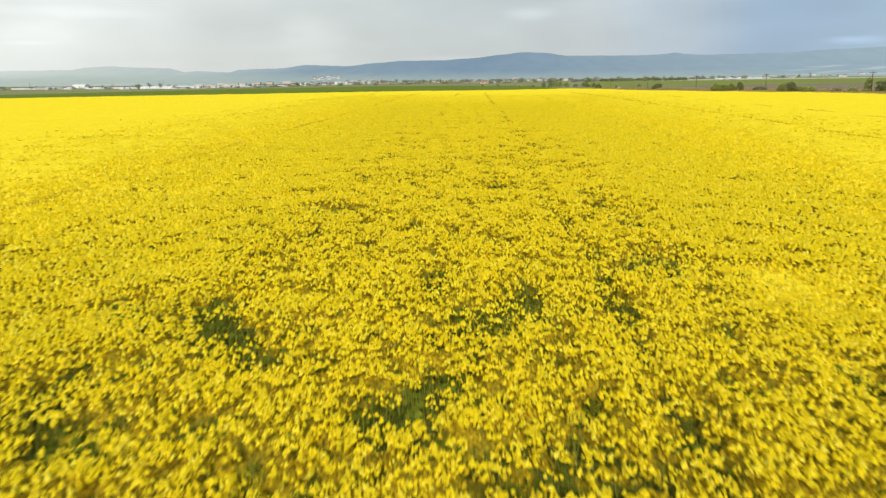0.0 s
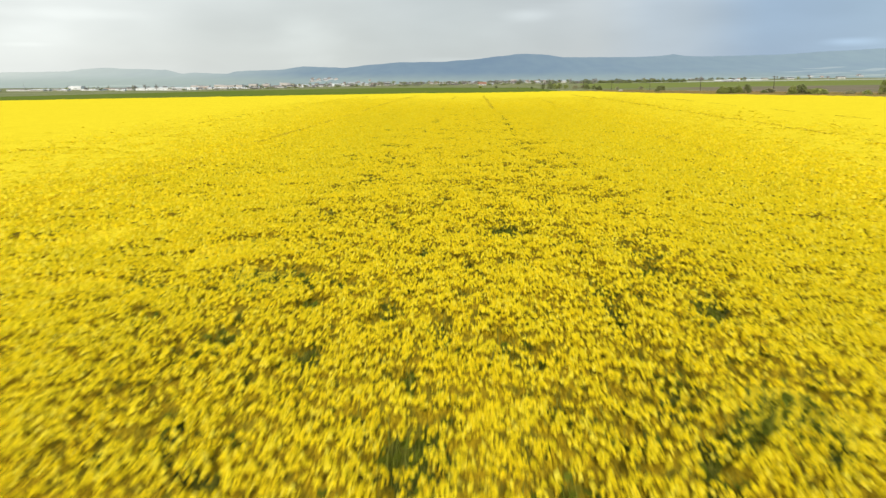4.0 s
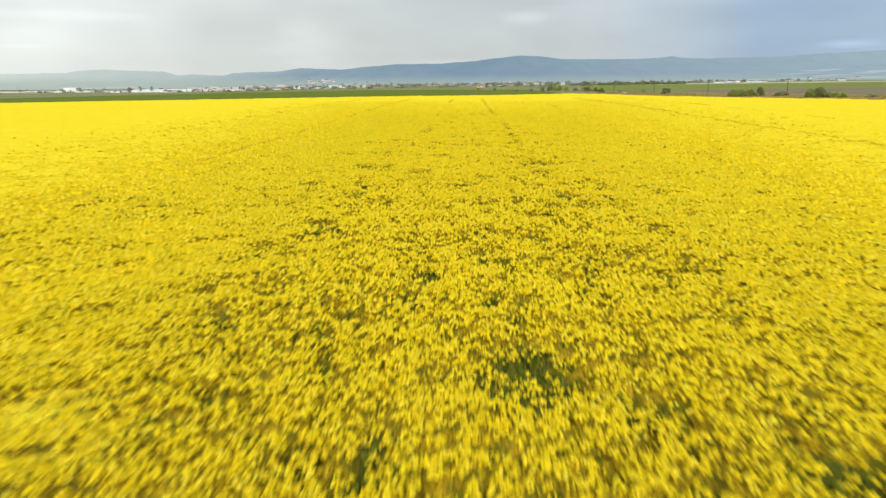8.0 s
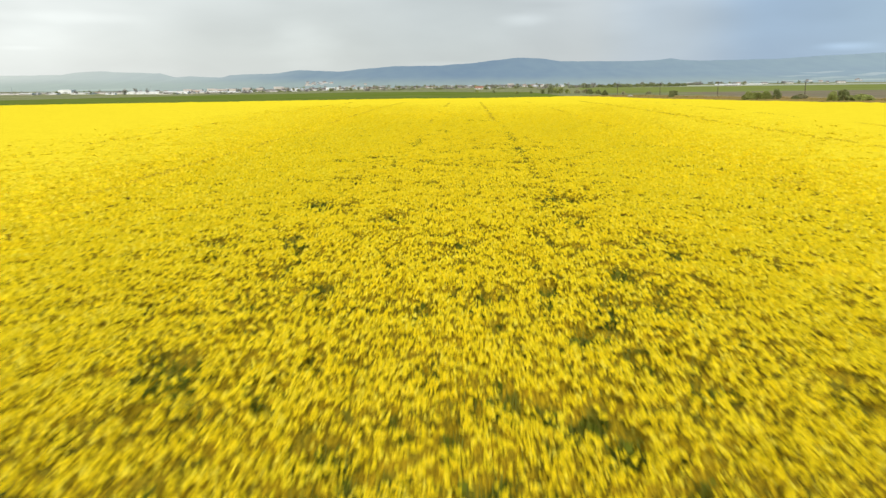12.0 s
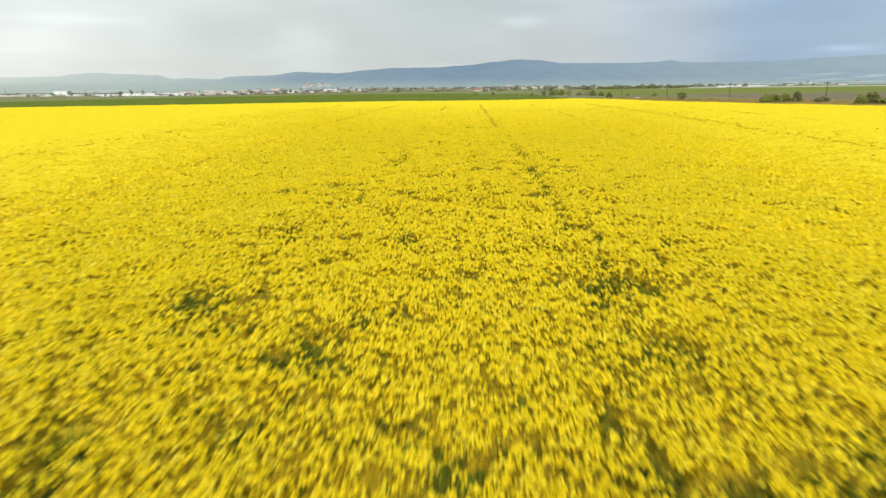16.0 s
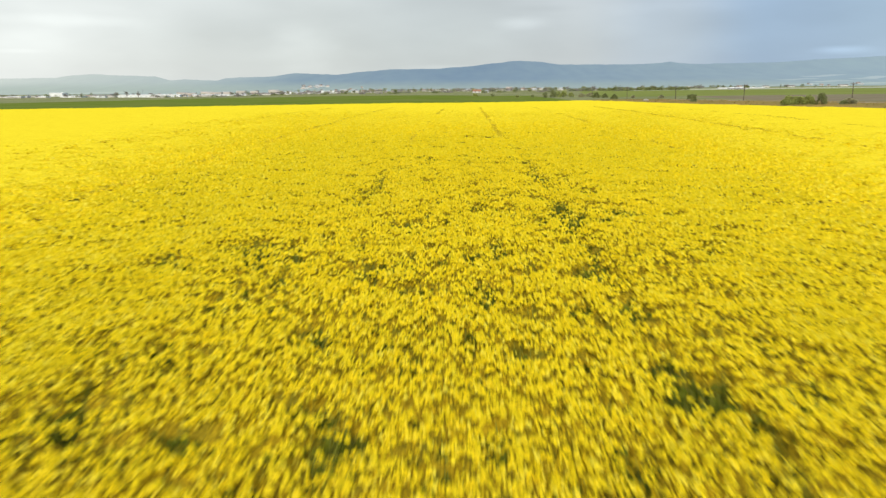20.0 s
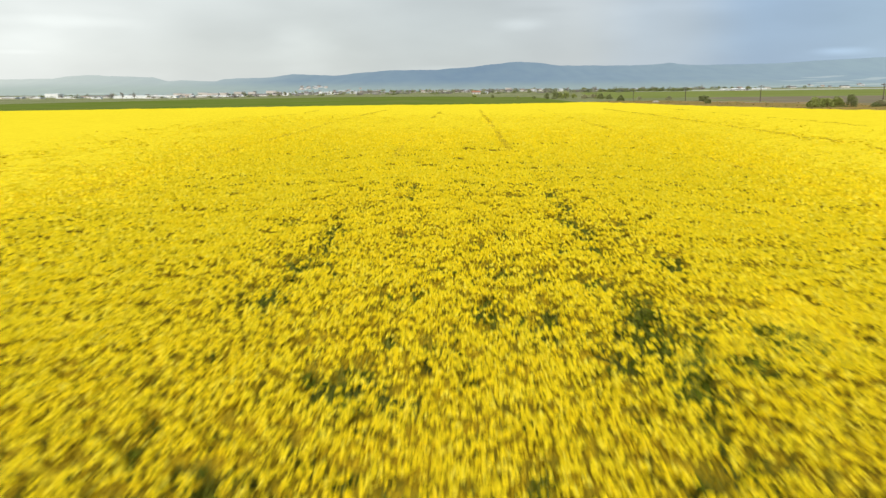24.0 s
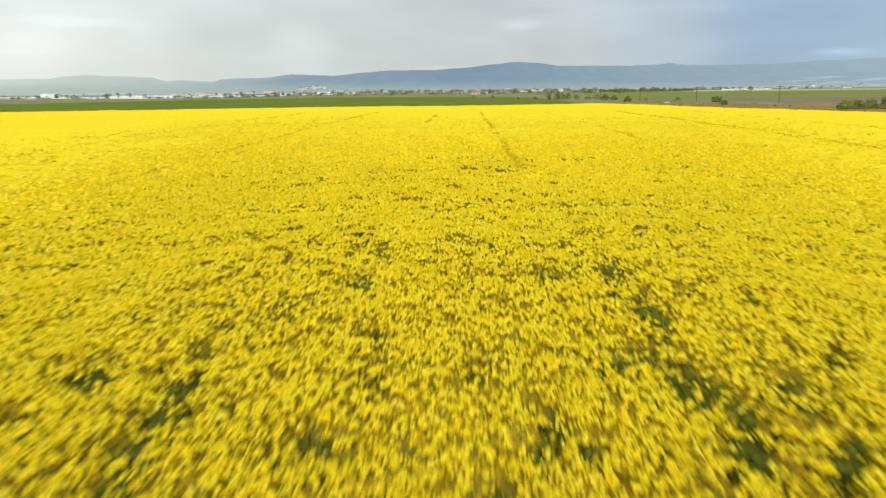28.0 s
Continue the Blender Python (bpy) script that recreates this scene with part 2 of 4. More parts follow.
M_HILLFIELD = material("hill_meadow", [(0.12, 0.14, 0.10), (0.17, 0.18, 0.13)], 0.01, 0.95, second=((0.20, 0.20, 0.15), 0.004, 0.5))
# haze put into the leaf colour: paler and greyer than nearer trees
M_TOWNTREE = material("hazy_tree_leaf", [(0.25, 0.27, 0.17), (0.36, 0.37, 0.25)], 0.05, 0.8, translucent=0.3, island=0.3)
M_BARETREE = material("bare_twigs", [(0.27, 0.25, 0.22), (0.37, 0.34, 0.30)], 0.05, 0.9, translucent=0.2, island=0.3)
M_WALL_DULL = material("muted_render", [(0.40, 0.38, 0.34), (0.52, 0.49, 0.44)], 0.05, 0.85)
M_TILE_DULL = material("muted_clay_roof", [(0.30, 0.22, 0.18), (0.38, 0.28, 0.23)], 0.08, 0.9)


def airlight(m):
    """Haze put into the backdrop's emission: paler towards the bright sky and low down, bluer under the rain."""
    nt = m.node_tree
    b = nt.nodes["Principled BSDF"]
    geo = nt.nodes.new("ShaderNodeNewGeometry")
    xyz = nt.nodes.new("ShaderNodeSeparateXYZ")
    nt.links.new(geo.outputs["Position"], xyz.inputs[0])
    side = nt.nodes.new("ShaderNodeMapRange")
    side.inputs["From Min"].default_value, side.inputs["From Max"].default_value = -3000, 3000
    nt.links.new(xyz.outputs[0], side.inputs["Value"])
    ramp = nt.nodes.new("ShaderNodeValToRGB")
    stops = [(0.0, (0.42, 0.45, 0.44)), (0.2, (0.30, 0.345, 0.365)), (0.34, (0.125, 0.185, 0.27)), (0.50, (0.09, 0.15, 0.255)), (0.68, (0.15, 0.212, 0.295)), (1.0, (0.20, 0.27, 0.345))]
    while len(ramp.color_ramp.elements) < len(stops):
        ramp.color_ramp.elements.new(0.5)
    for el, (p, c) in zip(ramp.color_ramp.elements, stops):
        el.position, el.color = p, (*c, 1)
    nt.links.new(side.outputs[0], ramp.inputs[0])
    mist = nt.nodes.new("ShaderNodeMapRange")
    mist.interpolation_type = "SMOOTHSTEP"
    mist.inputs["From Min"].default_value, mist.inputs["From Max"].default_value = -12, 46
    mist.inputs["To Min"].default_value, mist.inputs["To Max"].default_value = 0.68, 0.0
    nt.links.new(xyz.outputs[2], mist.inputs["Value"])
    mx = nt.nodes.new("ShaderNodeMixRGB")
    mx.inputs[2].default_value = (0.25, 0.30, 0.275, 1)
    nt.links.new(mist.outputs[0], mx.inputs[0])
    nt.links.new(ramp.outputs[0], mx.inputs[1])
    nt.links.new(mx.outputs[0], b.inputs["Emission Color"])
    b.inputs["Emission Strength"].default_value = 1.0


# hills and their meadows emit the colour of the haze before them
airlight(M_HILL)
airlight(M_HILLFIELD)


# ---- shared building code ----
def smooth(a, b, v):
    v = np.clip((v - a) / (b - a), 0, 1)
    return v * v * (3 - 2 * v)


def lattice(x, y, size, seed):
    """Smooth noise in 0..1 over the plan, features about one size across."""
    x, y = np.asarray(x, float) / size + 311.7, np.asarray(y, float) / size + 173.3
    xi, yi = np.floor(x).astype(np.int64), np.floor(y).astype(np.int64)
    fx, fy = x - xi, y - yi
    fx, fy = fx * fx * (3 - 2 * fx), fy * fy * (3 - 2 * fy)

    def h(i, j):
        n = (i * 374761393 + j * 668265263 + seed * 974634777) & 0x7FFFFFFF
        n = ((n ^ (n >> 13)) * 1274126177) & 0x7FFFFFFF
        return ((n ^ (n >> 16)) & 0xFFFF) / 65535.0
    return (h(xi, yi) * (1 - fx) + h(xi + 1, yi) * fx) * (1 - fy) + (h(xi, yi + 1) * (1 - fx) + h(xi + 1, yi + 1) * fx) * fy


def ground_z(x, y):
    """The lie of the land: level under the flight, rising gently to the road, falling to the town."""
    x, y = np.asarray(x, float), np.asarray(y, float)
    tilt = 0.0088 * (np.clip(x, 30, 150) - 30) + 0.008 * np.clip(x - 150, 0, 1500) - 0.011 * np.clip(-x - 30, 0, 270) - 0.019 * np.clip(-x - 300, 0, 570)
    bank = 0.9 * smooth(3, 18, x - (57.0 - 0.355 * (np.minimum(y, 431) - 431))) * (1 - smooth(450, 800, y))
    knoll = 0.6 * np.exp(-((x - 60) / 45) ** 2 - ((y - 431) / 60) ** 2)
    return tilt + bank + knoll - 0.0067 * (np.clip(y, 250, 470) - 250) - 0.004 * np.clip(y - 470, 0, 2600)


def link_mesh(name, me, mat, parent=None, label="", kind=""):
    if mat is not None:
        me.materials.append(mat)
    ob = new(name, me)
    if parent is not None:
        ob.parent = parent
    tagged(ob, label=label, kind=kind)
    return ob


def part(name, bm, mat, parent=None, label="", kind=""):
    me = bpy.data.meshes.new(name)
    bm.to_mesh(me)
    bm.free()
    return link_mesh(name, me, mat, parent, label, kind)


def quads(name, corners):
    """A mesh of loose four-cornered faces from an array of n x 4 x 3."""
    n = len(corners)
    me = bpy.data.meshes.new(name)
    me.vertices.add(n * 4)
    me.vertices.foreach_set("co", np.ascontiguousarray(corners, np.float32).ravel())
    me.loops.add(n * 4)
    me.loops.foreach_set("vertex_index", np.arange(n * 4, dtype=np.int32))
    me.polygons.add(n)
    me.polygons.foreach_set("loop_start", np.arange(0, n * 4, 4, dtype=np.int32))
    me.polygons.foreach_set("loop_total", np.full(n, 4, np.int32))
    me.update(calc_edges=True)
    return me


def sheet(name, X, Y, Z, soft=True):
    """A mesh over a grid of places."""
    r, c = X.shape
    me = bpy.data.meshes.new(name)
    me.vertices.add(r * c)
    me.vertices.foreach_set("co", np.stack([X, Y, Z], -1).astype(np.float32).ravel())
    i = np.arange(r * c).reshape(r, c)
    f = np.stack([i[:-1, :-1], i[:-1, 1:], i[1:, 1:], i[1:, :-1]], -1).reshape(-1, 4).astype(np.int32)
    me.loops.add(f.size)
    me.loops.foreach_set("vertex_index", f.ravel())
    me.polygons.add(len(f))
    me.polygons.foreach_set("loop_start", np.arange(0, f.size, 4, dtype=np.int32))
    me.polygons.foreach_set("loop_total", np.full(len(f), 4, np.int32))
    me.polygons.foreach_set("use_smooth", np.full(len(f), soft))
    me.update(calc_edges=True)
    return me


def unit(v):
    return v / np.maximum(np.linalg.norm(v, axis=-1, keepdims=True), 1e-9)


def tufts(rng, centres, size, count, tall=1.35, spread=0.36, half=0.30, lift=0.55):
    """Count small petals or leaves round each centre, their faces turned outwards and up."""
    n = len(centres)
    d = rng.normal(size=(n, count, 3))
    d[..., 2] = d[..., 2] * 0.9 + 0.25
    d = unit(d)
    s = np.asarray(size)[:, None, None]
    mid = centres[:, None, :] + d * s * spread * np.array([1, 1, tall])
    nrm = unit(d + np.array([0, 0, lift]) + rng.normal(size=d.shape) * 0.45)
    t1 = unit(np.cross(nrm, rng.normal(size=d.shape)))
    t2 = np.cross(nrm, t1)
    w = s * half * rng.uniform(0.75, 1.25, (n, count, 1))
    a, b = t1 * w, t2 * w * rng.uniform(0.8, 1.3, (n, count, 1))
    return np.stack([mid - a - b, mid + a - b, mid + a + b, mid - a + b], 2).reshape(-1, 4, 3)


def box(bm, x0, y0, z0, x1, y1, z1):
    v = [bm.verts.new(p) for p in ((x0, y0, z0), (x1, y0, z0), (x1, y1, z0), (x0, y1, z0), (x0, y0, z1), (x1, y0, z1), (x1, y1, z1), (x0, y1, z1))]
    for f in ((3, 2, 1, 0), (4, 5, 6, 7), (0, 1, 5, 4), (1, 2, 6, 5), (2, 3, 7, 6), (3, 0, 4, 7)):
        bm.faces.new([v[i] for i in f])


def rod(bm, p, q, r0, r1, sides=7):
    """A tapered round bar from p to q, closed at both ends."""
    p, q = Vector(p), Vector(q)
    ax = (q - p).normalized()
    u = ax.orthogonal().normalized()
    w = ax.cross(u)
    rings = []
    for c, r in ((p, r0), (q, r1)):
        rings.append([bm.verts.new(c + (u * math.cos(a) + w * math.sin(a)) * r) for a in (2 * math.pi * k / sides for k in range(sides))])
    for k in range(sides):
        bm.faces.new([rings[0][k], rings[0][(k + 1) % sides], rings[1][(k + 1) % sides], rings[1][k]])
    bm.faces.new(rings[0][::-1])
    bm.faces.new(rings[1])


# ---- the land ----
def radial_ground():
    rings = np.r_[0, np.geomspace(30, 4950, 70)]
    turn = np.linspace(0, 2 * math.pi, 181)
    X, Y = rings[:, None] * np.sin(turn), 60 + rings[:, None] * np.cos(turn)
    return sheet("ground", X, Y, ground_z(X, Y) - 0.02)


ground = link_mesh("ground", radial_ground(), M_GROUND)
tagged(ground, "olive green meadow and plain reaching to the hills", "ground", kind="structure")

EDGE_A, EDGE_S = (57.0, 431.0), -0.355           # far corner of the rapeseed and the lie of its roadside edge


def roadside_x(y):
    """The rapeseed's edge along the road."""
    return EDGE_A[0] + EDGE_S * (np.asarray(y, float) - EDGE_A[1])


def far_y(x):
    """The rapeseed's far edge."""
    return EDGE_A[1] + 0.115 * (np.asarray(x, float) - EDGE_A[0])


def parcel(name, x_of, ys, height, mat, label, cols=40, rough=0.0, seed=5):
    """A field or strip between two edges x_of(y) along the given ys, raised by its growth."""
    ys = np.asarray(ys, float)
    lo, hi = x_of(ys)
    u = np.linspace(0, 1, cols)
    X = lo[:, None] + (hi - lo)[:, None] * u
    Y = ys[:, None] + 0 * X
    Z = ground_z(X, Y) + height
    if rough:
        Z = Z + rough * (lattice(X, Y, 3.0, seed) - 0.5)
    Z[0], Z[-1], Z[:, 0], Z[:, -1] = (ground_z(X, Y) - 0.05)[0], (ground_z(X, Y) - 0.05)[-1], (ground_z(X, Y) - 0.05)[:, 0], (ground_z(X, Y) - 0.05)[:, -1]
    ob = link_mesh(name, sheet(name, X, Y, Z), mat)
    return tagged(ob, label, "field", kind="structure")


# young wheat behind the rapeseed; its rows follow the far edge, so it is laid out along x
def wheat():
    xs = np.linspace(-1000, 62, 140)
    near = far_y(xs) + 1.5
    far = np.interp(xs, [-1000, -400, -130, 62], [900, 960, 1040, 800])
    u = np.linspace(0, 1, 60)[:, None] ** 1.4
    Y = near + (far - near) * u
    X = xs + 0 * Y
    Z = ground_z(X, Y) + 0.45 + 0.12 * lattice(X, Y, 4.0, 9)
    Z[0], Z[-1] = ground_z(X[0], Y[0]) - 0.05, ground_z(X[-1], Y[-1]) - 0.05
    ob = link_mesh("wheat_field", sheet("wheat_field", X, Y, Z), M_WHEAT)
    tagged(ob, "dark green young wheat strip beyond the rapeseed", "field", kind="structure")


wheat()
verge = parcel("grass_verge", lambda y: (roadside_x(y) + 0.5, roadside_x(y) + 76), np.linspace(-60, 500, 160), 0.16, M_VERGE,
       "dry olive brown grass verge beside the rapeseed", 24, 0.25)
rng = np.random.default_rng(19)
ty = rng.uniform(120, 470, 1700)
tx = roadside_x(ty) + 1.0 + 70 * rng.random(1700) ** 1.5
tuft_q = tufts(rng, np.stack([tx, ty, ground_z(tx, ty) + 0.3], -1), rng.uniform(0.2, 0.45, tx.shape) * (0.5 + lattice(tx, ty, 9.0, 71)), 4, 0.7, 0.45, 0.28, 0.2)
link_mesh("grass_tussocks", quads("grass_tussocks", tuft_q), M_TUSSOCK, verge, "dry brown and olive grass tussocks", "stuff")
parcel("dirt_track", lambda y: (roadside_x(y) + 58, roadside_x(y) + 61.5), np.linspace(-60, 465, 120), 0.30, M_TRACK,
       "bare earth farm track along the verge", 6, 0.06)
parcel("ploughed_field", lambda y: (np.maximum(roadside_x(y) + 72, 138 + 0.12 * (y - 470)), 900 + 0 * y), np.linspace(60, 640, 60), 0.08, M_FALLOW,
       "brown ploughed field behind the utility poles", 40, 0.10)
parcel("spring_crop_field", lambda y: (95 + 0.14 * (y - 650), 1500 + 0 * y), np.linspace(655, 1500, 50), 0.3, M_GREEN,
       "bright green spring crop in the plain", 60, 0.15)
parcel("stubble_field", lambda y: (330 + 0 * y, 2300 + 0 * y), np.linspace(1560, 2150, 30), 0.1, M_STUBBLE,
       "pale brown field at the foot of the hills", 40)


SKY_X = [-4300, -3085, -2595, -2518, -2425, -2319, -2191, -1962, -1900, -1860, -1779, -1559, -1521, -1210, -1081, -810, -701, -467, -203, 46, 257, 310, 451, 564, 1028, 1180, 1240, 1310,
         1374, 1887, 2056, 2506, 3200, 4300]
SKY_Z = [58, 60, 66, 79, 83, 85, 78, 72, 55, 45, 52, 45, 59, 68, 88, 75, 90, 108, 109, 127, 151, 155, 149, 131, 132, 138, 146, 136, 131, 139, 151, 173, 190, 170]


def hill_z(X, Y):
    """Wooded ridge behind the plain, with spurs and gullies in front."""
    v = (Y - 3300.0) / 1300.0
    crest = np.interp(X, SKY_X, SKY_Z) + 3.0 * (lattice(X, 0 * X, 60, 3) - 0.5) + 2.4 * (lattice(X, 0 * X, 17, 4) - 0.5)
    base = ground_z(X, Y) - 1.0
    spur = lattice(X, Y * 0.35, 330, 7) * 0.6 + lattice(X, Y * 0.5, 130, 8) * 0.4
    rise = np.clip(v, 0, 1) ** 1.25
    Z = base + (crest - base) * rise * (1 - 0.34 * (1 - rise) * (0.3 + 1.4 * spur))
    return np.where(v > 1, Z - (v - 1) * 300, Z)


def hills():
    x = np.linspace(-4200, 4200, 520)
    v = np.r_[np.linspace(0, 1, 46), np.linspace(1.03, 1.2, 4)]
    X = x[None, :] + 0 * v[:, None]
    Y = 3300 + 1300 * v[:, None] + 0 * X
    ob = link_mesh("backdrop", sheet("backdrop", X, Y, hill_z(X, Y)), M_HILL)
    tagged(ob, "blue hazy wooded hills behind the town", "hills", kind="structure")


hills()


def hill_patch(x0, x1, v0, v1, label, seed):
    """A cleared field lying on the lower slope of the hills, with a wavering outline."""
    u, w = np.meshgrid(np.linspace(0, 1, 26), np.linspace(0, 1, 8))
    X = x0 + (x1 - x0) * u + (w - 0.5) * 120
    V = v0 + (v1 - v0) * (0.5 + (w - 0.5) * np.sin(math.pi * np.clip(u, 0.03, 0.97)) ** 0.5) + 0.02 * (lattice(X, 0 * X, 120, seed) - 0.5)
    Y = 3300 + 1300 * V
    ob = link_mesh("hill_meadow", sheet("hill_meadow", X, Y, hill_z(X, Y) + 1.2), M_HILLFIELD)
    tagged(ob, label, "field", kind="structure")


for k, (x0, x1, v0, v1) in enumerate(((1480, 1640, 0.10, 0.19), (1690, 1830, 0.22, 0.32), (1800, 1980, 0.12, 0.21), (1600, 1720, 0.33, 0.41), (1790, 1940, 0.46, 0.56), (1960, 2120, 0.34, 0.45), (1200, 1400, 0.05, 0.11))):
    hill_patch(x0, x1, v0, v1, "pale cleared meadow on the hillside", 10 + k)
hill_patch(560, 900, 0.03, 0.07, "pale cleared meadow at the foot of the hills", 3)
hill_patch(-1860, -1700, 0.10, 0.26, "pale quarried slope on the hillside", 4)
hill_patch(-1320, -1050, 0.04, 0.09, "pale cleared meadow at the foot of the hills", 5)

# ---- trees and shrubs ----
def crown(rng, lumps, leaves, leaf):
    """Leaf clumps scattered over lumps (x, y, z, radius, height) with gaps and an uneven outline."""
    lumps = np.asarray(lumps, float)
    pick = rng.choice(len(lumps), leaves, p=lumps[:, 3] / lumps[:, 3].sum())
    d = unit(rng.normal(size=(leaves, 3)))
    r = rng.uniform(0.45, 1.05, (leaves, 1)) ** 0.6
    L = lumps[pick]
    c = L[:, :3] + d * r * np.stack([L[:, 3], L[:, 3], L[:, 4]], -1)
    c[:, 2] = np.maximum(c[:, 2], 0.1)
    return tufts(rng, c, rng.uniform(0.7, 1.3, leaves) * leaf, 2, 1.0, 0.35, 0.42, 0.3)


def tree_at(name, x, y, height, width, mat, label, category, seed, leaves=260, trunk=0.25, group=""):
    rng = np.random.default_rng(seed)
    root = tagged(new(name), label, category, group)
    root.matrix_basis = pose(x, y, float(ground_z(x, y)), 0, 0, rng.uniform(0, 360))
    bm = bmesh.new()
    stem_h = height * trunk
    r = max(0.05, height * 0.022)
    rod(bm, (0, 0, -0.2), (0, 0, stem_h + height * 0.15), r * 1.3, r * 0.8)
    lumps = []
    for k in range(5):
        a = 2 * math.pi * k / 5 + rng.uniform(-0.4, 0.4)
        reach = width * rng.uniform(0.18, 0.34)
        top = stem_h + (height - stem_h) * rng.uniform(0.25, 0.7)
        tip = (math.cos(a) * reach, math.sin(a) * reach, top)
        rod(bm, (0, 0, stem_h * rng.uniform(0.6, 1.0)), tip, r * 0.6, r * 0.2, 5)
        lumps.append((*tip, width * rng.uniform(0.18, 0.28), (height - stem_h) * rng.uniform(0.2, 0.3)))
    lumps.append((0, 0, height * 0.78, width * 0.24, height * 0.2))
    if trunk < 0.15:
        for k in range(5):
            a = 1.3 * k + rng.uniform(0, 1)
            lumps.append((math.cos(a) * width * 0.36, math.sin(a) * width * 0.36, height * 0.22, width * 0.17, height * 0.26))
    lumps.append((0, 0, stem_h + (height - stem_h) * 0.4, width * 0.33, (height - stem_h) * 0.36))
    part("trunk", bm, M_BARK, root, "dark bark trunk with limbs")
    link_mesh("crown", quads("crown", crown(rng, lumps, leaves, max(0.17, 0.055 * width) if leaves > 600 else max(0.28, 0.1 * width))), mat, root)
    return root


SHRUBS = [  # x, y, height, width, tone
    (109.4, 335, 3.3, 4.8, 0), (113.0, 335, 3.0, 4.6, 0), (116.2, 335, 3.5, 4.6, 0), (119.3, 332, 4.2, 3.6, 1), (125.5, 330, 1.5, 2.8, 1),
    (130, 335, 2.2, 4.4, 2), (126.4, 296, 4.1, 4.8, 1), (123.6, 297, 3.4, 4.4, 0), (131.5, 294, 2.2, 8.0, 0), (139, 285, 1.5, 4.0, 2),
    (144.5, 273, 5.4, 3.6, 0), (149, 270, 3.8, 7.0, 1), (140.5, 276, 1.7, 3.4, 0), (97, 398, 2.0, 3.2, 1), (113, 452, 3.0, 5.0, 1), (86, 510, 3.2, 4.4, 1)]
for k, (x, y, h, w, tone) in enumerate(SHRUBS):
    tall = h > 3.7
    tree_at("tree" if tall else "shrub", x, y, h, w, (M_CROWN, M_CROWN_DARK, M_CROWN_PALE)[tone],
            ("fresh green", "dark green", "pale dry olive")[tone] + (" small tree on the grass verge" if tall else " shrub on the grass verge"),
            "tree" if tall else "shrub", 40 + k, 1100, 0.1 if tall else 0.05, "verge growth")
MEADOW = [(42, 690, 2.5, 4, 0), (54, 684, 3.0, 3, 1), (63.5, 680, 4.6, 5, 1), (70, 677, 6.6, 6.0, 1), (74.5, 682, 5.4, 5, 0), (80, 690, 5.6, 6, 0), (86, 685, 4.0, 5, 0),
          (92, 670, 2.8, 6, 2), (98, 640, 2.8, 6, 0), (91, 598, 4.0, 5.5, 1), (98, 604, 3.2, 5, 1), (60, 640, 2.2, 2.6, 1), (104, 700, 3.0, 7, 2), (24, 760, 3.4, 4, 1),
          (8, 800, 3.0, 5, 0), (108, 560, 2.0, 3.0, 2), (121, 540, 2.2, 4.0, 2)]
for k, (x, y, h, w, tone) in enumerate(MEADOW):
    tall = h > 3.9
    tree_at("tree" if tall else "shrub", x, y, h, w, (M_CROWN, M_CROWN_DARK, M_CROWN_PALE)[tone],
            ("green", "dark green", "pale dry olive")[tone] + (" tree in the meadow" if tall else " shrub in the meadow"),
            "tree" if tall else "shrub", 80 + k, 220, 0.12 if tall else 0.06, "meadow growth")

rng = np.random.default_rng(11)
for k in range(22):
    tree_at("tree", 285 + 8.6 * k + rng.uniform(-3, 3), 1640 + rng.uniform(-8, 8), rng.uniform(5, 8), rng.uniform(13, 19), M_CROWN_DARK,
            "dark tree in a long windbreak across the plain", "tree", 200 + k, 150, 0.04, "windbreak")
for k in range(330):
    # thick round the houses, thinner among the works and out on the plain
    x = rng.uniform(-620, 330) if k < 190 else (rng.uniform(-1650, -600) if k < 245 else rng.uniform(330, 900))
    kind = k % 3
    deep = rng.uniform(1900, 2750) if k < 300 else rng.uniform(1350, 1800)
    if k >= 300:
        x = rng.uniform(20, 330)
    tree_at("tree", x, deep, rng.uniform(5, 12) * (1.25 if k % 11 == 0 else 1), rng.uniform(7, 17), (M_TOWNTREE, M_BARETREE, M_CROWN_DARK if k % 2 else M_TOWNTREE)[kind],
            ("hazy green tree at the edge of the town", "bare greyish tree at the edge of the town", "leafy tree at the edge of the town")[kind],
            "tree", 300 + k, 60, 0.16, "town trees")
for k in range(64):      # hedge and scrub line between the wheat and the houses
    tree_at("shrub", rng.uniform(-560, 420), rng.uniform(1420, 1880), rng.uniform(2, 4.2), rng.uniform(8, 20), (M_TOWNTREE, M_CROWN_DARK, M_BARETREE)[k % 3],
            ("olive", "dark green", "bare brownish")[k % 3] + " scrub along the meadow before the town", "shrub", 720 + k, 60, 0.04, "town scrub")
for k in range(26):      # dark conifers and tall trees between the houses
    tree_at("tree", rng.uniform(-500, -60), rng.uniform(2000, 2120), rng.uniform(9, 15), rng.uniform(6, 10), M_CROWN_DARK,
            "tall dark tree among the houses of the town", "tree", 860 + k, 70, 0.12, "town trees")
# three bare trees close together beside the works
for x, h in ((-955, 17), (-925, 20), (-893, 18)):
    tree_at("tree", x, 2020, h, 13, M_BARETREE, "tall bare tree beside the white warehouses", "tree", 640 + h, 110, 0.25, "town trees")


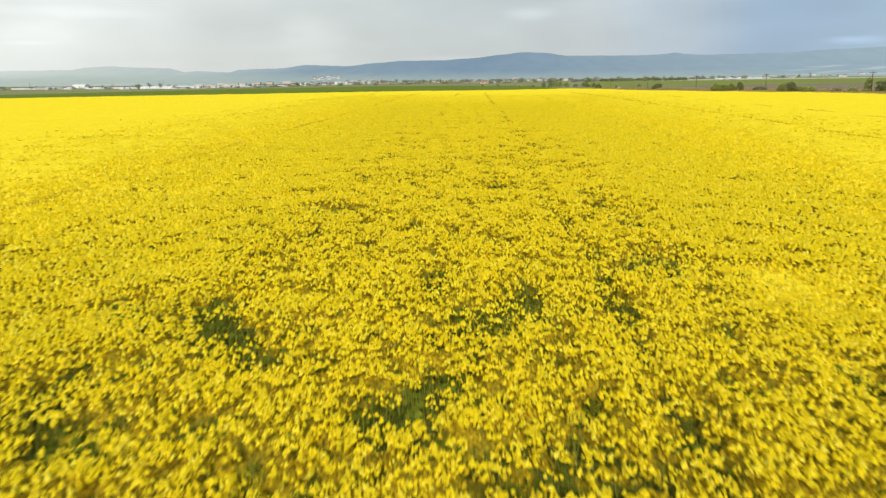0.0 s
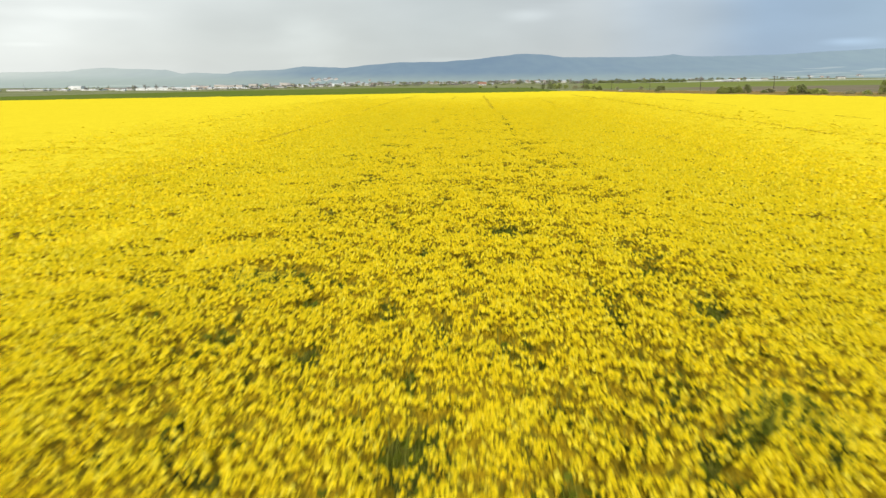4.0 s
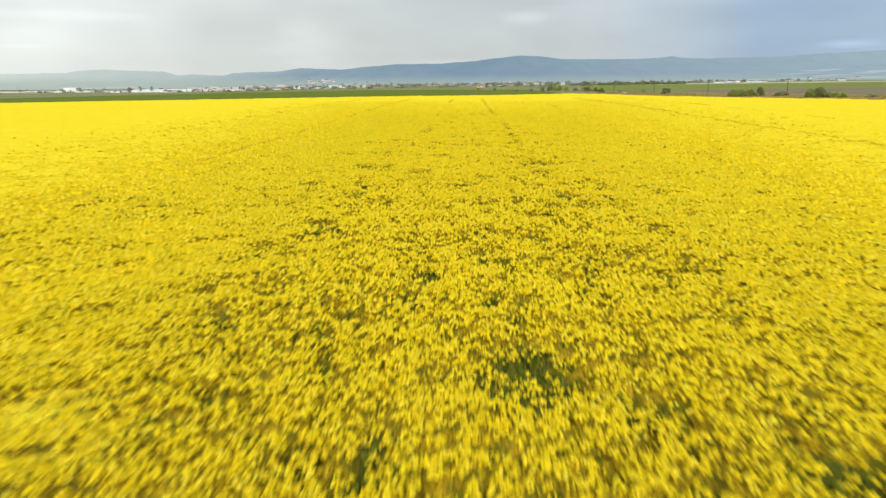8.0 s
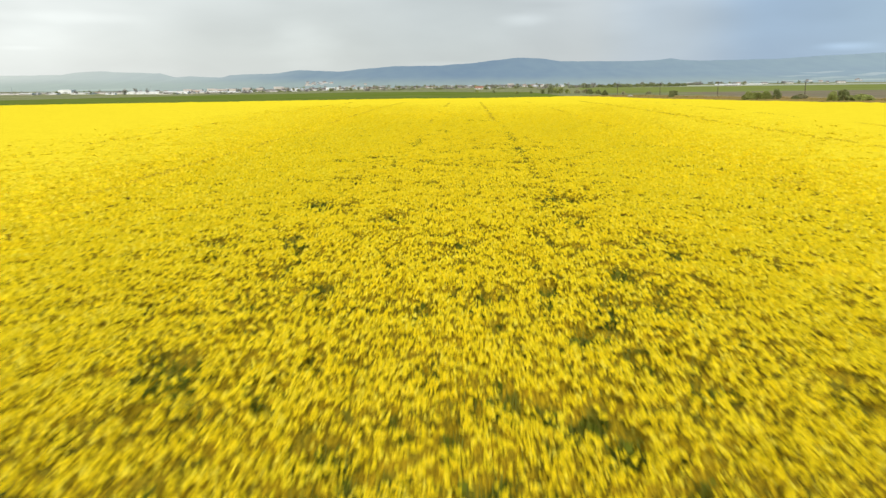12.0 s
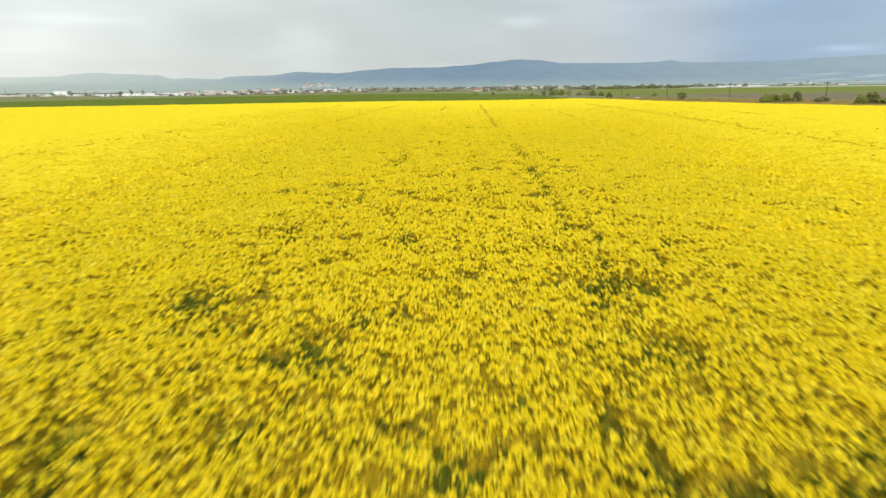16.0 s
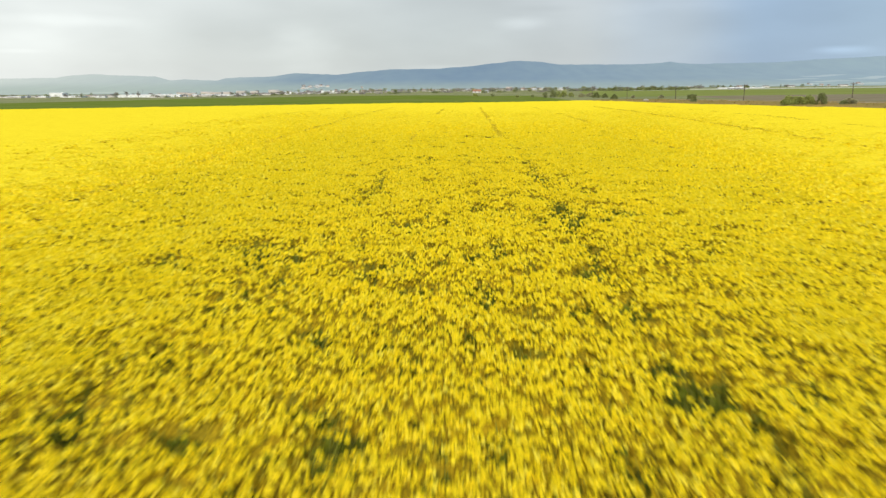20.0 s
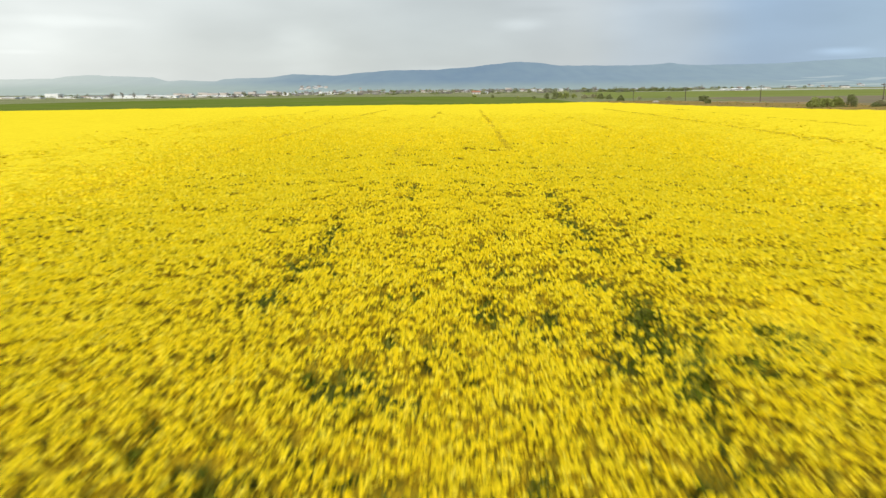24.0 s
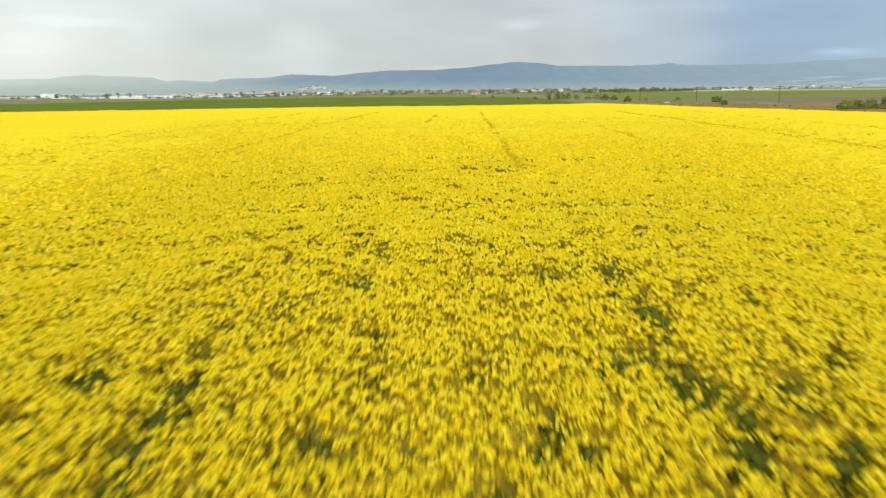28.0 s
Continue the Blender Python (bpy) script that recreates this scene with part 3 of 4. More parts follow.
# ---- utility poles along the road ----
def utility_pole():
    root = tagged(new("utility_pole"), "weathered wooden utility pole with a crossarm on the verge", "utility pole", "pole line")
    bm = bmesh.new()
    rod(bm, (0, 0, -0.4), (0, 0, 7.3), 0.17, 0.12, 9)
    part("pole", bm, M_WOOD, root)
    bm = bmesh.new()
    box(bm, -1.35, -0.20, 6.75, 1.35, -0.08, 6.93)
    part("crossarm", bm, M_WOOD, root)
    for s in (-1, 1):
        bm = bmesh.new()
        rod(bm, (s * 0.75, -0.22, 6.8), (0, -0.16, 6.1), 0.03, 0.03, 5)
        part("brace", bm, M_WOOD, root)
    for x in (-1.2, -0.55, 0.55, 1.2):
        bm = bmesh.new()
        rod(bm, (x, -0.14, 7.02), (x, -0.14, 7.16), 0.08, 0.05, 8)
        cup = part("insulator", bm, M_CERAMIC, root, "grey ceramic insulator")
        bm = bmesh.new()
        rod(bm, (x, -0.14, 6.93), (x, -0.14, 7.02), 0.03, 0.03, 6)
        part("pin", bm, M_GREY, cup, "steel pin")
    return root


POLES = [(144.0, 270), (134.7, 342.5), (124.8, 415.5), (113.9, 484), (101.6, 548), (92, 620), (81, 694)]
first = utility_pole()
for k, (x, y) in enumerate(POLES):
    m = pose(x, y, float(ground_z(x, y)), 0.4 * (-1) ** k, -1.6 + 0.4 * (k % 3 - 1), 8)
    if k == 0:
        first.matrix_basis = m
    else:
        copy_thing(first, m)


# ---- town and farm buildings in the plain ----
def building(name, x, y, w, d, h, roof_h, turn, wall_mat, roof_mat, label, category, group=""):
    """Walls, a pitched or shallow roof with eaves, a door and a row of windows."""
    root = tagged(new(name), label, category, group)
    root.matrix_basis = pose(x, y, float(ground_z(x, y) if y < 3320 else hill_z(np.array([x]), np.array([y]))[0]), 0, 0, turn)
    bm = bmesh.new()
    box(bm, -w / 2, -d / 2, -2.0, w / 2, d / 2, h)
    part("wall", bm, wall_mat, root)
    bm = bmesh.new()
    e, t = 0.5, 0.3
    prof = [(-d / 2 - e, h + 0.02), (0, h + roof_h), (d / 2 + e, h + 0.02), (d / 2 + e, h + 0.02 + t), (0, h + roof_h + t), (-d / 2 - e, h + 0.02 + t)]
    ends = [[bm.verts.new((s * (w / 2 + e), p, q)) for p, q in prof] for s in (-1, 1)]
    for k in range(6):
        j = (k + 1) % 6
        bm.faces.new([ends[0][k], ends[0][j], ends[1][j], ends[1][k]])
    for end, flip in ((ends[0], True), (ends[1], False)):
        for idx in ((0, 1, 4, 5), (1, 2, 3, 4)):
            f = [end[i] for i in idx]
            bm.faces.new(f[::-1] if flip else f)
    # gables under the ridge
    for s in (-1, 1):
        v = [bm.verts.new((s * w / 2, -d / 2, h)), bm.verts.new((s * w / 2, d / 2, h)), bm.verts.new((s * w / 2, 0, h + roof_h))]
        bm.faces.new(v)
    part("roof", bm, roof_mat, root)
    n = max(2, min(12, int(w / 6)))
    for k in range(n):
        cx = -w / 2 + w * (k + 0.5) / n
        bm = bmesh.new()
        top = min(h - 0.5, 2.6)
        box(bm, cx - min(1.6, w / n * 0.28), -d / 2 - 0.06, top - 1.2, cx + min(1.6, w / n * 0.28), -d / 2 - 0.01, top)
        part("window", bm, M_DARKROOF, root)
    return root


SHEDS = [  # x, y, length, depth, height, roof, dark roof or pale
    (-922, 2180, 184, 60, 6.5, 1.5, 0), (-1170, 2200, 62, 40, 4, 1.2, 0), (-1395, 2150, 26, 20, 3.5, 1.2, 0), (-1480, 2180, 40, 30, 4, 1.2, 1),
    (-1340, 2120, 90, 26, 4.5, 1.8, 1), (-690, 2160, 150, 40, 3.0, 1.0, 0), (-640, 2260, 90, 40, 5, 1.5, 1), (-907, 2430, 34, 20, 11, 1.0, 2),
    (-836, 2460, 44, 20, 12, 1.0, 2), (-515, 2180, 28, 18, 6, 2.0, 0), (-1090, 2230, 80, 30, 5, 2.0, 1), (-860, 2080, 46, 22, 4, 1.0, 1),
    (-560, 2060, 50, 20, 4, 1.5, 1), (-1010, 2050, 26, 14, 4, 1.5, 0), (-415, 2240, 40, 20, 6, 2, 0), (520, 1500, 30, 9, 1.5, 0.9, 1), (1150, 2700, 24, 12, 4, 2, 1),
    (980, 2500, 20, 12, 4, 2, 1), (1290, 2620, 30, 14, 5, 2, 1), (330, 1900, 22, 10, 3.5, 1.6, 1),
    (-1390, 2500, 48, 30, 11, 2, 0), (-1000, 2600, 40, 16, 12, 1, 2), (-925, 2620, 34, 15, 14, 1, 2), (-850, 2610, 30, 14, 13, 1, 2), (-805, 2640, 32, 15, 15, 1, 2),
    (-745, 2600, 27, 14, 13, 1, 2), (-690, 2650, 36, 15, 16, 1, 2), (-655, 2600, 24, 14, 12, 1, 2), (150, 2700, 22, 14, 12, 1, 2)]
for x, y, w, d, h, rh, tone in SHEDS:
    building("warehouse" if tone != 2 else "apartment_block", x, y, w, d, h, rh, rng.uniform(-6, 6), (M_WHITE, M_PALE, M_PINK)[tone],
             (M_WHITE, M_DARKROOF, M_GREY)[tone], ("long white warehouse at the edge of the town", "low farm shed with a dark roof near the town",
              "faded pink apartment block in the town")[tone], ("warehouse", "shed", "apartment block")[tone], "industrial buildings")
for k in range(16):
    pale = k % 2 == 1
    building("warehouse", rng.uniform(-1560, -380), rng.uniform(2020, 2420), rng.uniform(18, 55), rng.uniform(14, 24), rng.uniform(2.8, 4.6), rng.uniform(0.8, 2), rng.uniform(-8, 8),
             M_WALL_DULL if pale else M_PALE, M_GREY if k % 3 else M_WHITE, "low pale warehouse among the town's works" if not pale else "low grey works building in the town",
             "warehouse", "industrial buildings")
def house(x, y, k):
    red = rng.random() < 0.28
    pale = k % 3 == 0
    building("house", x, y, rng.uniform(9, 17), rng.uniform(8, 11), rng.uniform(2.8, 5.0), rng.uniform(2.2, 3.8), rng.uniform(-40, 40),
             M_PALE if pale else M_WALL_DULL, M_TILE_DULL if red else (M_DARKROOF, M_GREY)[k % 2],
             ("cream" if pale else "dull grey") + " rendered house with a " + ("red tiled" if red else ("dark" if k % 2 == 0 else "grey")) + " roof", "house", "town houses")


for k in range(150):
    house(rng.uniform(-660, 300) if k < 120 else rng.uniform(-1300, -600), rng.uniform(2080, 2850), k)
for k in range(34):      # up the slope behind the works
    house(rng.normal(-560, 70) if k < 24 else rng.uniform(-1150, -700), 3330 + abs(rng.normal()) * 130, k)
for k in range(20):      # a terrace of villas higher on the slope
    house(rng.normal(-790, 45), rng.uniform(3720, 3980), 3 * k)
for k in range(10):      # villages at the foot of the far hills
    house(rng.uniform(1500, 2150), rng.uniform(3340, 3620), k)
for k in range(4):
    house(rng.uniform(500, 1500), rng.uniform(2500, 3000), k)
building("farmhouse", 18, 1450, 15, 9, 2.6, 3.2, 12, M_PALE, M_TILE, "cream farmhouse with a red tiled roof beyond the wheat", "house", "farm buildings")
building("barn", 34, 1460, 11, 8, 2.2, 2.0, 8, M_WHITE, M_GREY, "small white barn beside the farmhouse", "barn", "farm buildings")
for x, y, w in ((614, 1800, 56), (760, 2080, 90)):
    building("greenhouse", x, y, w, 9, 1.4, 1.5, -3, M_PALE, M_WHITE, "long low white greenhouse in the plain", "greenhouse", "greenhouses")


def mast(x, y, h):
    root = tagged(new("lattice_mast"), "thin grey steel lattice mast at the town's edge", "mast")
    root.matrix_basis = pose(x, y, float(ground_z(x, y)))
    for k in range(4):
        a = math.pi / 4 + k * math.pi / 2
        bm = bmesh.new()
        rod(bm, (math.cos(a) * 1.6, math.sin(a) * 1.6, -0.5), (math.cos(a) * 0.3, math.sin(a) * 0.3, h), 0.22, 0.14, 5)
        part("leg", bm, M_GREY, root)
    for k in range(1, 6):
        z = h * k / 6
        r = 1.6 - 1.3 * z / h
        bm = bmesh.new()
        for j in range(4):
            a, b = math.pi / 4 + j * math.pi / 2, math.pi / 4 + (j + 1) * math.pi / 2
            rod(bm, (math.cos(a) * r, math.sin(a) * r, z), (math.cos(b) * r, math.sin(b) * r, z), 0.1, 0.1, 4)
        part("brace", bm, M_GREY, root)


mast(-1180, 1870, 22)
mast(-980, 2240, 22)


def concrete_heap(x, y):
    root = tagged(new("concrete_heap"), "small heap of pale broken concrete on the verge", "rubble")
    root.matrix_basis = pose(x, y, float(ground_z(x, y)) + 0.1)
    for k, (bx, by, s, a) in enumerate(((-0.7, 0, 0.55, 10), (0.2, 0.1, 0.7, 40), (1.0, -0.1, 0.45, -20), (0.5, -0.6, 0.4, 65))):
        bm = bmesh.new()
        box(bm, -s, -s * 0.7, -0.1, s, s * 0.7, s)
        bmesh.ops.bevel(bm, geom=bm.edges[:], offset=0.06, segments=1, affect="EDGES")
        ob = part("block", bm, M_CONCRETE, root)
        ob.matrix_basis = pose(bx, by, 0.0, 4 * k, -5, a)


concrete_heap(83.5, 426)

# ---- the rapeseed ----
THIN = [     # places where the crop stands thin, stretch by stretch: x, y, half width
    [(-2.9, 10.8, 0.3), (1.5, 11.2, 0.4), (0.2, 12.1, 0.4), (-7.7, 12.4, 0.6), (2.0, 12.7, 0.4), (-9.0, 12.9, 0.5), (-5.4, 13.1, 0.4), (-1.4, 13.7, 0.5), (-2.3, 13.9, 0.5),
     (-9.7, 15.1, 0.7), (-0.7, 15.4, 0.7), (6.3, 15.5, 0.5), (9.3, 16.3, 0.6), (-5.2, 16.4, 0.4), (-6.9, 18.3, 0.8), (7.1, 19.0, 0.5), (0.2, 19.6, 0.9), (-10.6, 20.2, 0.8),
     (-8.1, 20.9, 0.8), (1.6, 21.3, 0.8), (10.5, 24.3, 1.1), (-1.4, 24.5, 0.7), (7.1, 26.5, 1.1)],
    [(-4.7, 29.4, 0.5), (-7.5, 30.6, 0.4), (-1.1, 31.8, 0.4), (7.3, 32.5, 0.5), (-2.7, 32.9, 0.4), (8.0, 35.1, 0.6), (-10.8, 35.1, 0.4), (-12.1, 35.9, 0.7), (-8.6, 36.5, 0.5),
     (-7.7, 37.2, 0.7), (6.8, 37.6, 0.6), (-11.0, 39.6, 0.8), (6.7, 41.0, 0.6), (-9.7, 42.8, 0.7), (-17.2, 43.7, 1.0), (1.4, 45.4, 1.0)],
    [(1.3, 49.1, 0.3), (-8.0, 49.4, 0.4), (-4.0, 49.4, 0.4), (4.3, 49.4, 0.3), (1.8, 50.9, 0.3), (0.6, 51.1, 0.4), (-2.3, 51.2, 0.5), (-7.0, 51.4, 0.4), (-9.2, 51.7, 0.3),
     (7.5, 53.6, 0.4), (-1.7, 53.7, 0.4), (8.9, 54.3, 0.6), (-1.5, 55.9, 0.4), (6.7, 57.1, 0.5), (0.5, 57.9, 0.7), (-9.2, 58.0, 0.6), (-11.5, 58.8, 0.6), (-2.8, 59.4, 0.5),
     (9.0, 61.8, 0.5)],
    [(-7.6, 63.1, 0.7), (3.3, 66.1, 0.6), (-1.6, 68.0, 0.6), (6.4, 68.9, 0.7), (-3.4, 69.8, 0.3), (-0.6, 70.1, 0.3), (2.8, 70.3, 0.4), (-4.6, 71.9, 0.3), (5.9, 72.1, 0.5),
     (-7.5, 72.3, 0.4), (-7.1, 73.8, 0.4), (-3.0, 73.9, 0.5), (-10.8, 74.6, 0.4), (1.9, 75.1, 0.5), (8.9, 75.7, 0.6)],
    [(-0.8, 76.1, 0.4), (6.7, 77.2, 0.5), (-0.1, 77.4, 0.4), (-11.2, 77.5, 1.0), (-8.2, 78.8, 0.5), (8.4, 79.2, 0.5), (-4.7, 79.2, 0.5), (-4.4, 83.1, 0.7), (5.7, 84.2, 0.7),
     (-9.1, 88.3, 0.7), (6.2, 90.0, 0.7), (5.0, 90.8, 0.4), (-1.6, 90.8, 0.4), (0.1, 91.2, 0.4), (3.7, 91.2, 0.4), (-8.2, 92.5, 0.4), (-4.9, 93.9, 0.3), (5.5, 93.9, 0.4)],
    [(-2.9, 94.3, 0.3), (3.9, 95.1, 0.3), (9.0, 96.7, 0.5), (-11.7, 97.4, 0.5), (-2.4, 97.8, 0.6), (-8.8, 99.2, 0.5), (12.0, 99.9, 0.5), (5.5, 100.3, 0.7), (7.7, 100.4, 0.6),
     (-10.2, 103.4, 0.4), (-2.2, 103.8, 0.3), (-4.4, 104.4, 0.5), (-0.8, 105.3, 0.3), (1.9, 105.9, 0.3), (-8.2, 107.2, 0.3), (5.2, 107.3, 0.4), (7.3, 108.3, 0.3), (-2.2, 108.4, 0.4),
     (0.6, 108.5, 0.4)],
    [(5.1, 111.2, 0.7), (-2.7, 112.1, 0.5), (-12.0, 112.3, 0.9), (-8.6, 112.4, 0.5), (1.0, 114.5, 0.4), (-9.4, 115.4, 0.9), (-2.9, 120.2, 0.7), (5.3, 123.1, 1.2), (3.4, 123.1, 0.3),
     (-2.1, 123.5, 0.3), (9.0, 123.8, 1.2), (1.8, 124.3, 0.4), (2.5, 124.5, 0.3), (2.8, 126.0, 0.3), (7.5, 126.1, 0.3), (0.5, 126.2, 0.3), (5.5, 126.6, 0.7), (-2.2, 126.7, 0.4)],
    [(7.8, 130.3, 0.4), (7.8, 132.5, 0.5), (3.8, 133.5, 0.5), (5.4, 133.6, 0.5), (0.6, 134.8, 0.3), (5.5, 136.3, 0.4), (-3.2, 136.5, 0.4), (5.7, 138.3, 0.4), (7.2, 139.2, 0.5),
     (-9.0, 139.4, 0.4), (5.3, 139.5, 0.6), (-2.2, 139.9, 0.3), (4.6, 141.1, 0.6), (5.6, 144.3, 0.5), (-3.8, 147.5, 0.7), (3.0, 149.2, 0.7), (5.1, 149.3, 0.6), (-3.2, 150.8, 0.6)],
]
SIDES = 1.14          # how much closer the crop is set towards the sides, to brighten it there
BARE = [(-6.7, 127.3, 0.75, 1.9), (-6.5, 132.3, 0.7, 2.4), (-6.5, 137.6, 0.5, 2.2), (-6.9, 142.2, 0.4, 2.2)]
LINES = [(-24.7, 0.34), (-7.0, 0.22), (4.5, 0.5), (22.4, 0.08), (43.0, 0.60), (-46.0, 0.2), (62.0, 0.2)]      # wheel lines of the sprayer


def in_field(x, y):
    return (x < roadside_x(y)) & (y < far_y(x))


def wheel_lines(x, y, width):
    """Broken lines of trodden crop, wavering a little."""
    wav = x - 1.0 * np.exp(-((y - 145) / 26) ** 2) + 0.8 * (lattice(0 * x, y, 22.0, 31) - 0.5) + 0.7 * (lattice(x, y, 1.1, 32) - 0.5)
    o = 0 * x
    for lx, amt in LINES:
        broken = smooth(0.35, 0.62, lattice(0 * x + lx, y, 4.0, 33) * 0.6 + lattice(0 * x + lx, y, 1.3, 34) * 0.4) * 0.85 + 0.15
        o = o + amt * broken * np.exp(-((wav - lx) / width) ** 2)
    return o


def openness(x, y):
    """How far the crop stands open at a place: thin patches, sprayer lines, natural unevenness. 0 closed, 1 open."""
    fine = smooth(0.55, 0.74, lattice(x, y, 0.58, 21) * 0.62 + lattice(x, y, 0.26, 22) * 0.38)
    broad = smooth(0.30, 0.85, lattice(x, y, 2.1, 23) * 0.6 + lattice(x, y, 5.5, 24) * 0.4)
    o = 1.10 * fine * (0.45 + 0.85 * broad) + 0.04 * broad
    # spacing carries the tone: open and darker under the flight, closed and brighter sideways
    o = o * (1.42 - SIDES * smooth(2.5, 17.0, np.abs(x)))
    o = o + wheel_lines(x, y, 0.42)
    for gx, gy, gr in sum(THIN, []):
        gr = 1.1 * gr
        near = (np.abs(x - gx) < 2.2 * gr) & (np.abs(y - gy) < 3.6 * gr)
        if near.any():
            xx, yy = x[near] - gx, y[near] - gy
            wob = 0.35 + 1.3 * lattice(x[near], y[near], 0.30, 35)
            o[near] = o[near] + 1.05 * wob * np.exp(-(xx / gr) ** 2 - (yy / (gr * 1.5)) ** 2)
    for bx, by, rx, ry in BARE:
        near = (np.abs(x - bx) < 2 * rx) & (np.abs(y - by) < 2 * ry)
        if near.any():
            wob = 0.15 + 0.9 * lattice(x[near], y[near], 0.4, 36)
            o[near] = o[near] + wob * np.exp(-((x[near] - bx) / rx) ** 4 - ((y[near] - by) / ry) ** 4)
    return np.clip(o, 0, 1)


def reach(x, y):
    """About how close the flight comes to a place while it is ahead of it."""
    return np.maximum.reduce([np.full(x.shape, 12.0), np.abs(x) * 1.75, (y - 124.0) * 0.6, (9.0 - y) * 3.0])


def top_z(x, y):
    return ground_z(x, y) + 1.30 + 0.15 * (lattice(x, y, 0.75, 40) - 0.5) + 0.20 * (lattice(x, y, 1.7, 41) - 0.5) + 0.20 * (lattice(x, y, 6.0, 42) - 0.5)


def facets(name, verts, faces):
    """A mesh of many small solids: n x v x 3 corners, all with the same three-cornered faces."""
    n, v = verts.shape[:2]
    f = (np.arange(n, dtype=np.int32)[:, None, None] * v + np.asarray(faces, np.int32)[None]).reshape(-1, 3)
    me = bpy.data.meshes.new(name)
    me.vertices.add(n * v)
    me.vertices.foreach_set("co", np.ascontiguousarray(verts, np.float32).ravel())
    me.loops.add(f.size)
    me.loops.foreach_set("vertex_index", f.ravel())
    me.polygons.add(len(f))
    me.polygons.foreach_set("loop_start", np.arange(0, f.size, 3, dtype=np.int32))
    me.polygons.foreach_set("loop_total", np.full(len(f), 3, np.int32))
    me.update(calc_edges=True)
    return me


HOOD = [(0, 1, 2), (0, 2, 3), (0, 3, 1)]
CONE = [(0, 1, 2), (0, 2, 3), (0, 3, 4), (0, 4, 1)]
SPINDLE = CONE + [(5, 2, 1), (5, 3, 2), (5, 4, 3), (5, 1, 4)]


def heads(rng, centres, width, height, closed, sides=4):
    """Corners of flower heads: a crooked ring of open flowers with the buds above it, and closed below where that shows."""
    n = len(centres)
    w, h = np.asarray(width)[:, None] / 2, np.asarray(height)[:, None] / 2
    lean = rng.normal(size=(n, 3)) * np.array([0.34, 0.34, 0])
    up = unit(np.array([0, 0, 1.0]) + lean) * h
    a = rng.uniform(0, 2 * math.pi, (n, 1)) + np.arange(sides) * (2 * math.pi / sides) + rng.uniform(-0.35, 0.35, (n, sides))
    ring = np.stack([np.cos(a), np.sin(a), rng.uniform(-0.5, 0.5, (n, sides))], -1) * (w * rng.uniform(0.75, 1.25, (n, sides)))[..., None]
    cols = [(centres + up)[:, None], (centres - up * (0.1 if closed else 0.55))[:, None] + ring]
    if closed:
        cols.append((centres - up)[:, None])
    return np.concatenate(cols, 1)


field = link_mesh("rapeseed_field", bpy.data.meshes.new("rapeseed_field"), None)
tagged(field, "rapeseed crop in full yellow bloom with thin green patches", "rapeseed field", kind="stuff")

rng = np.random.default_rng(5)
SIZE, STEP, LEVELS, PLANT, HEADS = 0.092, 1.26, 8, 0.246, 8
near_flowers, far_flowers = [], []
for k in range(LEVELS):
    size = SIZE * STEP ** k
    gap = PLANT if k == 0 else 1.02 * size
    r_out = 14.0 * (STEP ** (k + 0.75)) ** (1 / 0.88)
    half = min(r_out / 1.75, 66) + 1
    X, Y = np.meshgrid(np.arange(-half, half, gap), np.arange(6.0 if k == 0 else -8.0, 124 + min(r_out, 118) / 0.6, gap))
    X, Y = X.ravel(), Y.ravel()
    level = np.round(0.88 * np.log(np.maximum(reach(X, Y) / 14.0, 1.0)) / math.log(STEP) + rng.uniform(-0.7, 0.7, X.shape))
    keep = np.clip(level, 0, 99) == k
    X, Y = X[keep] + rng.uniform(-0.5, 0.5, keep.sum()) * gap, Y[keep] + rng.uniform(-0.5, 0.5, keep.sum()) * gap
    o = openness(X, Y)
    keep = (rng.random(X.shape) > o * 0.86) & in_field(X, Y)
    keep &= rng.random(X.shape) > smooth(62, 120, reach(X, Y))      # single heads melt into the closed bloom
    X, Y, o = X[keep], Y[keep], o[keep]
    if k == 0:      # whole plants, each a loose dome of flower heads
        n = len(X)
        r = np.abs(rng.normal(size=(n, HEADS))) * rng.uniform(0.065, 0.115, (n, 1))
        a = rng.uniform(0, 2 * math.pi, (n, HEADS))
        Z = (top_z(X, Y) + rng.normal(size=n) * 0.065 - 0.20 * o)[:, None] - 1.3 * r ** 1.4 - np.abs(rng.normal(size=(n, HEADS))) * 0.035
        C = np.stack([X[:, None] + r * np.cos(a), Y[:, None] + r * np.sin(a), Z], -1).reshape(-1, 3)
        C = C[rng.random(len(C)) > np.repeat(0.5 * o, HEADS)]
        s = size * rng.uniform(0.6, 1.25, len(C))
        near_flowers.append(heads(rng, C, s, s * rng.uniform(1.2, 1.9, len(C)), False))
    else:
        Z = top_z(X, Y) - np.abs(rng.normal(size=X.shape)) * (0.06 + 0.12 * o) - 0.14 * o - 0.2 * np.minimum(size, 0.3) + 0.05
        s = size * rng.uniform(0.7, 1.3, X.shape)
        far_flowers.append(heads(rng, np.stack([X, Y, Z], -1), s * 1.16, np.minimum(s * 1.35, 0.24), False, 3))
for kin, faces in ((near_flowers, CONE), (far_flowers, HOOD)):
    link_mesh("blossoms", facets("blossoms", np.concatenate(kin), faces), M_PETAL, field, "bright yellow rapeseed flower heads", "stuff")

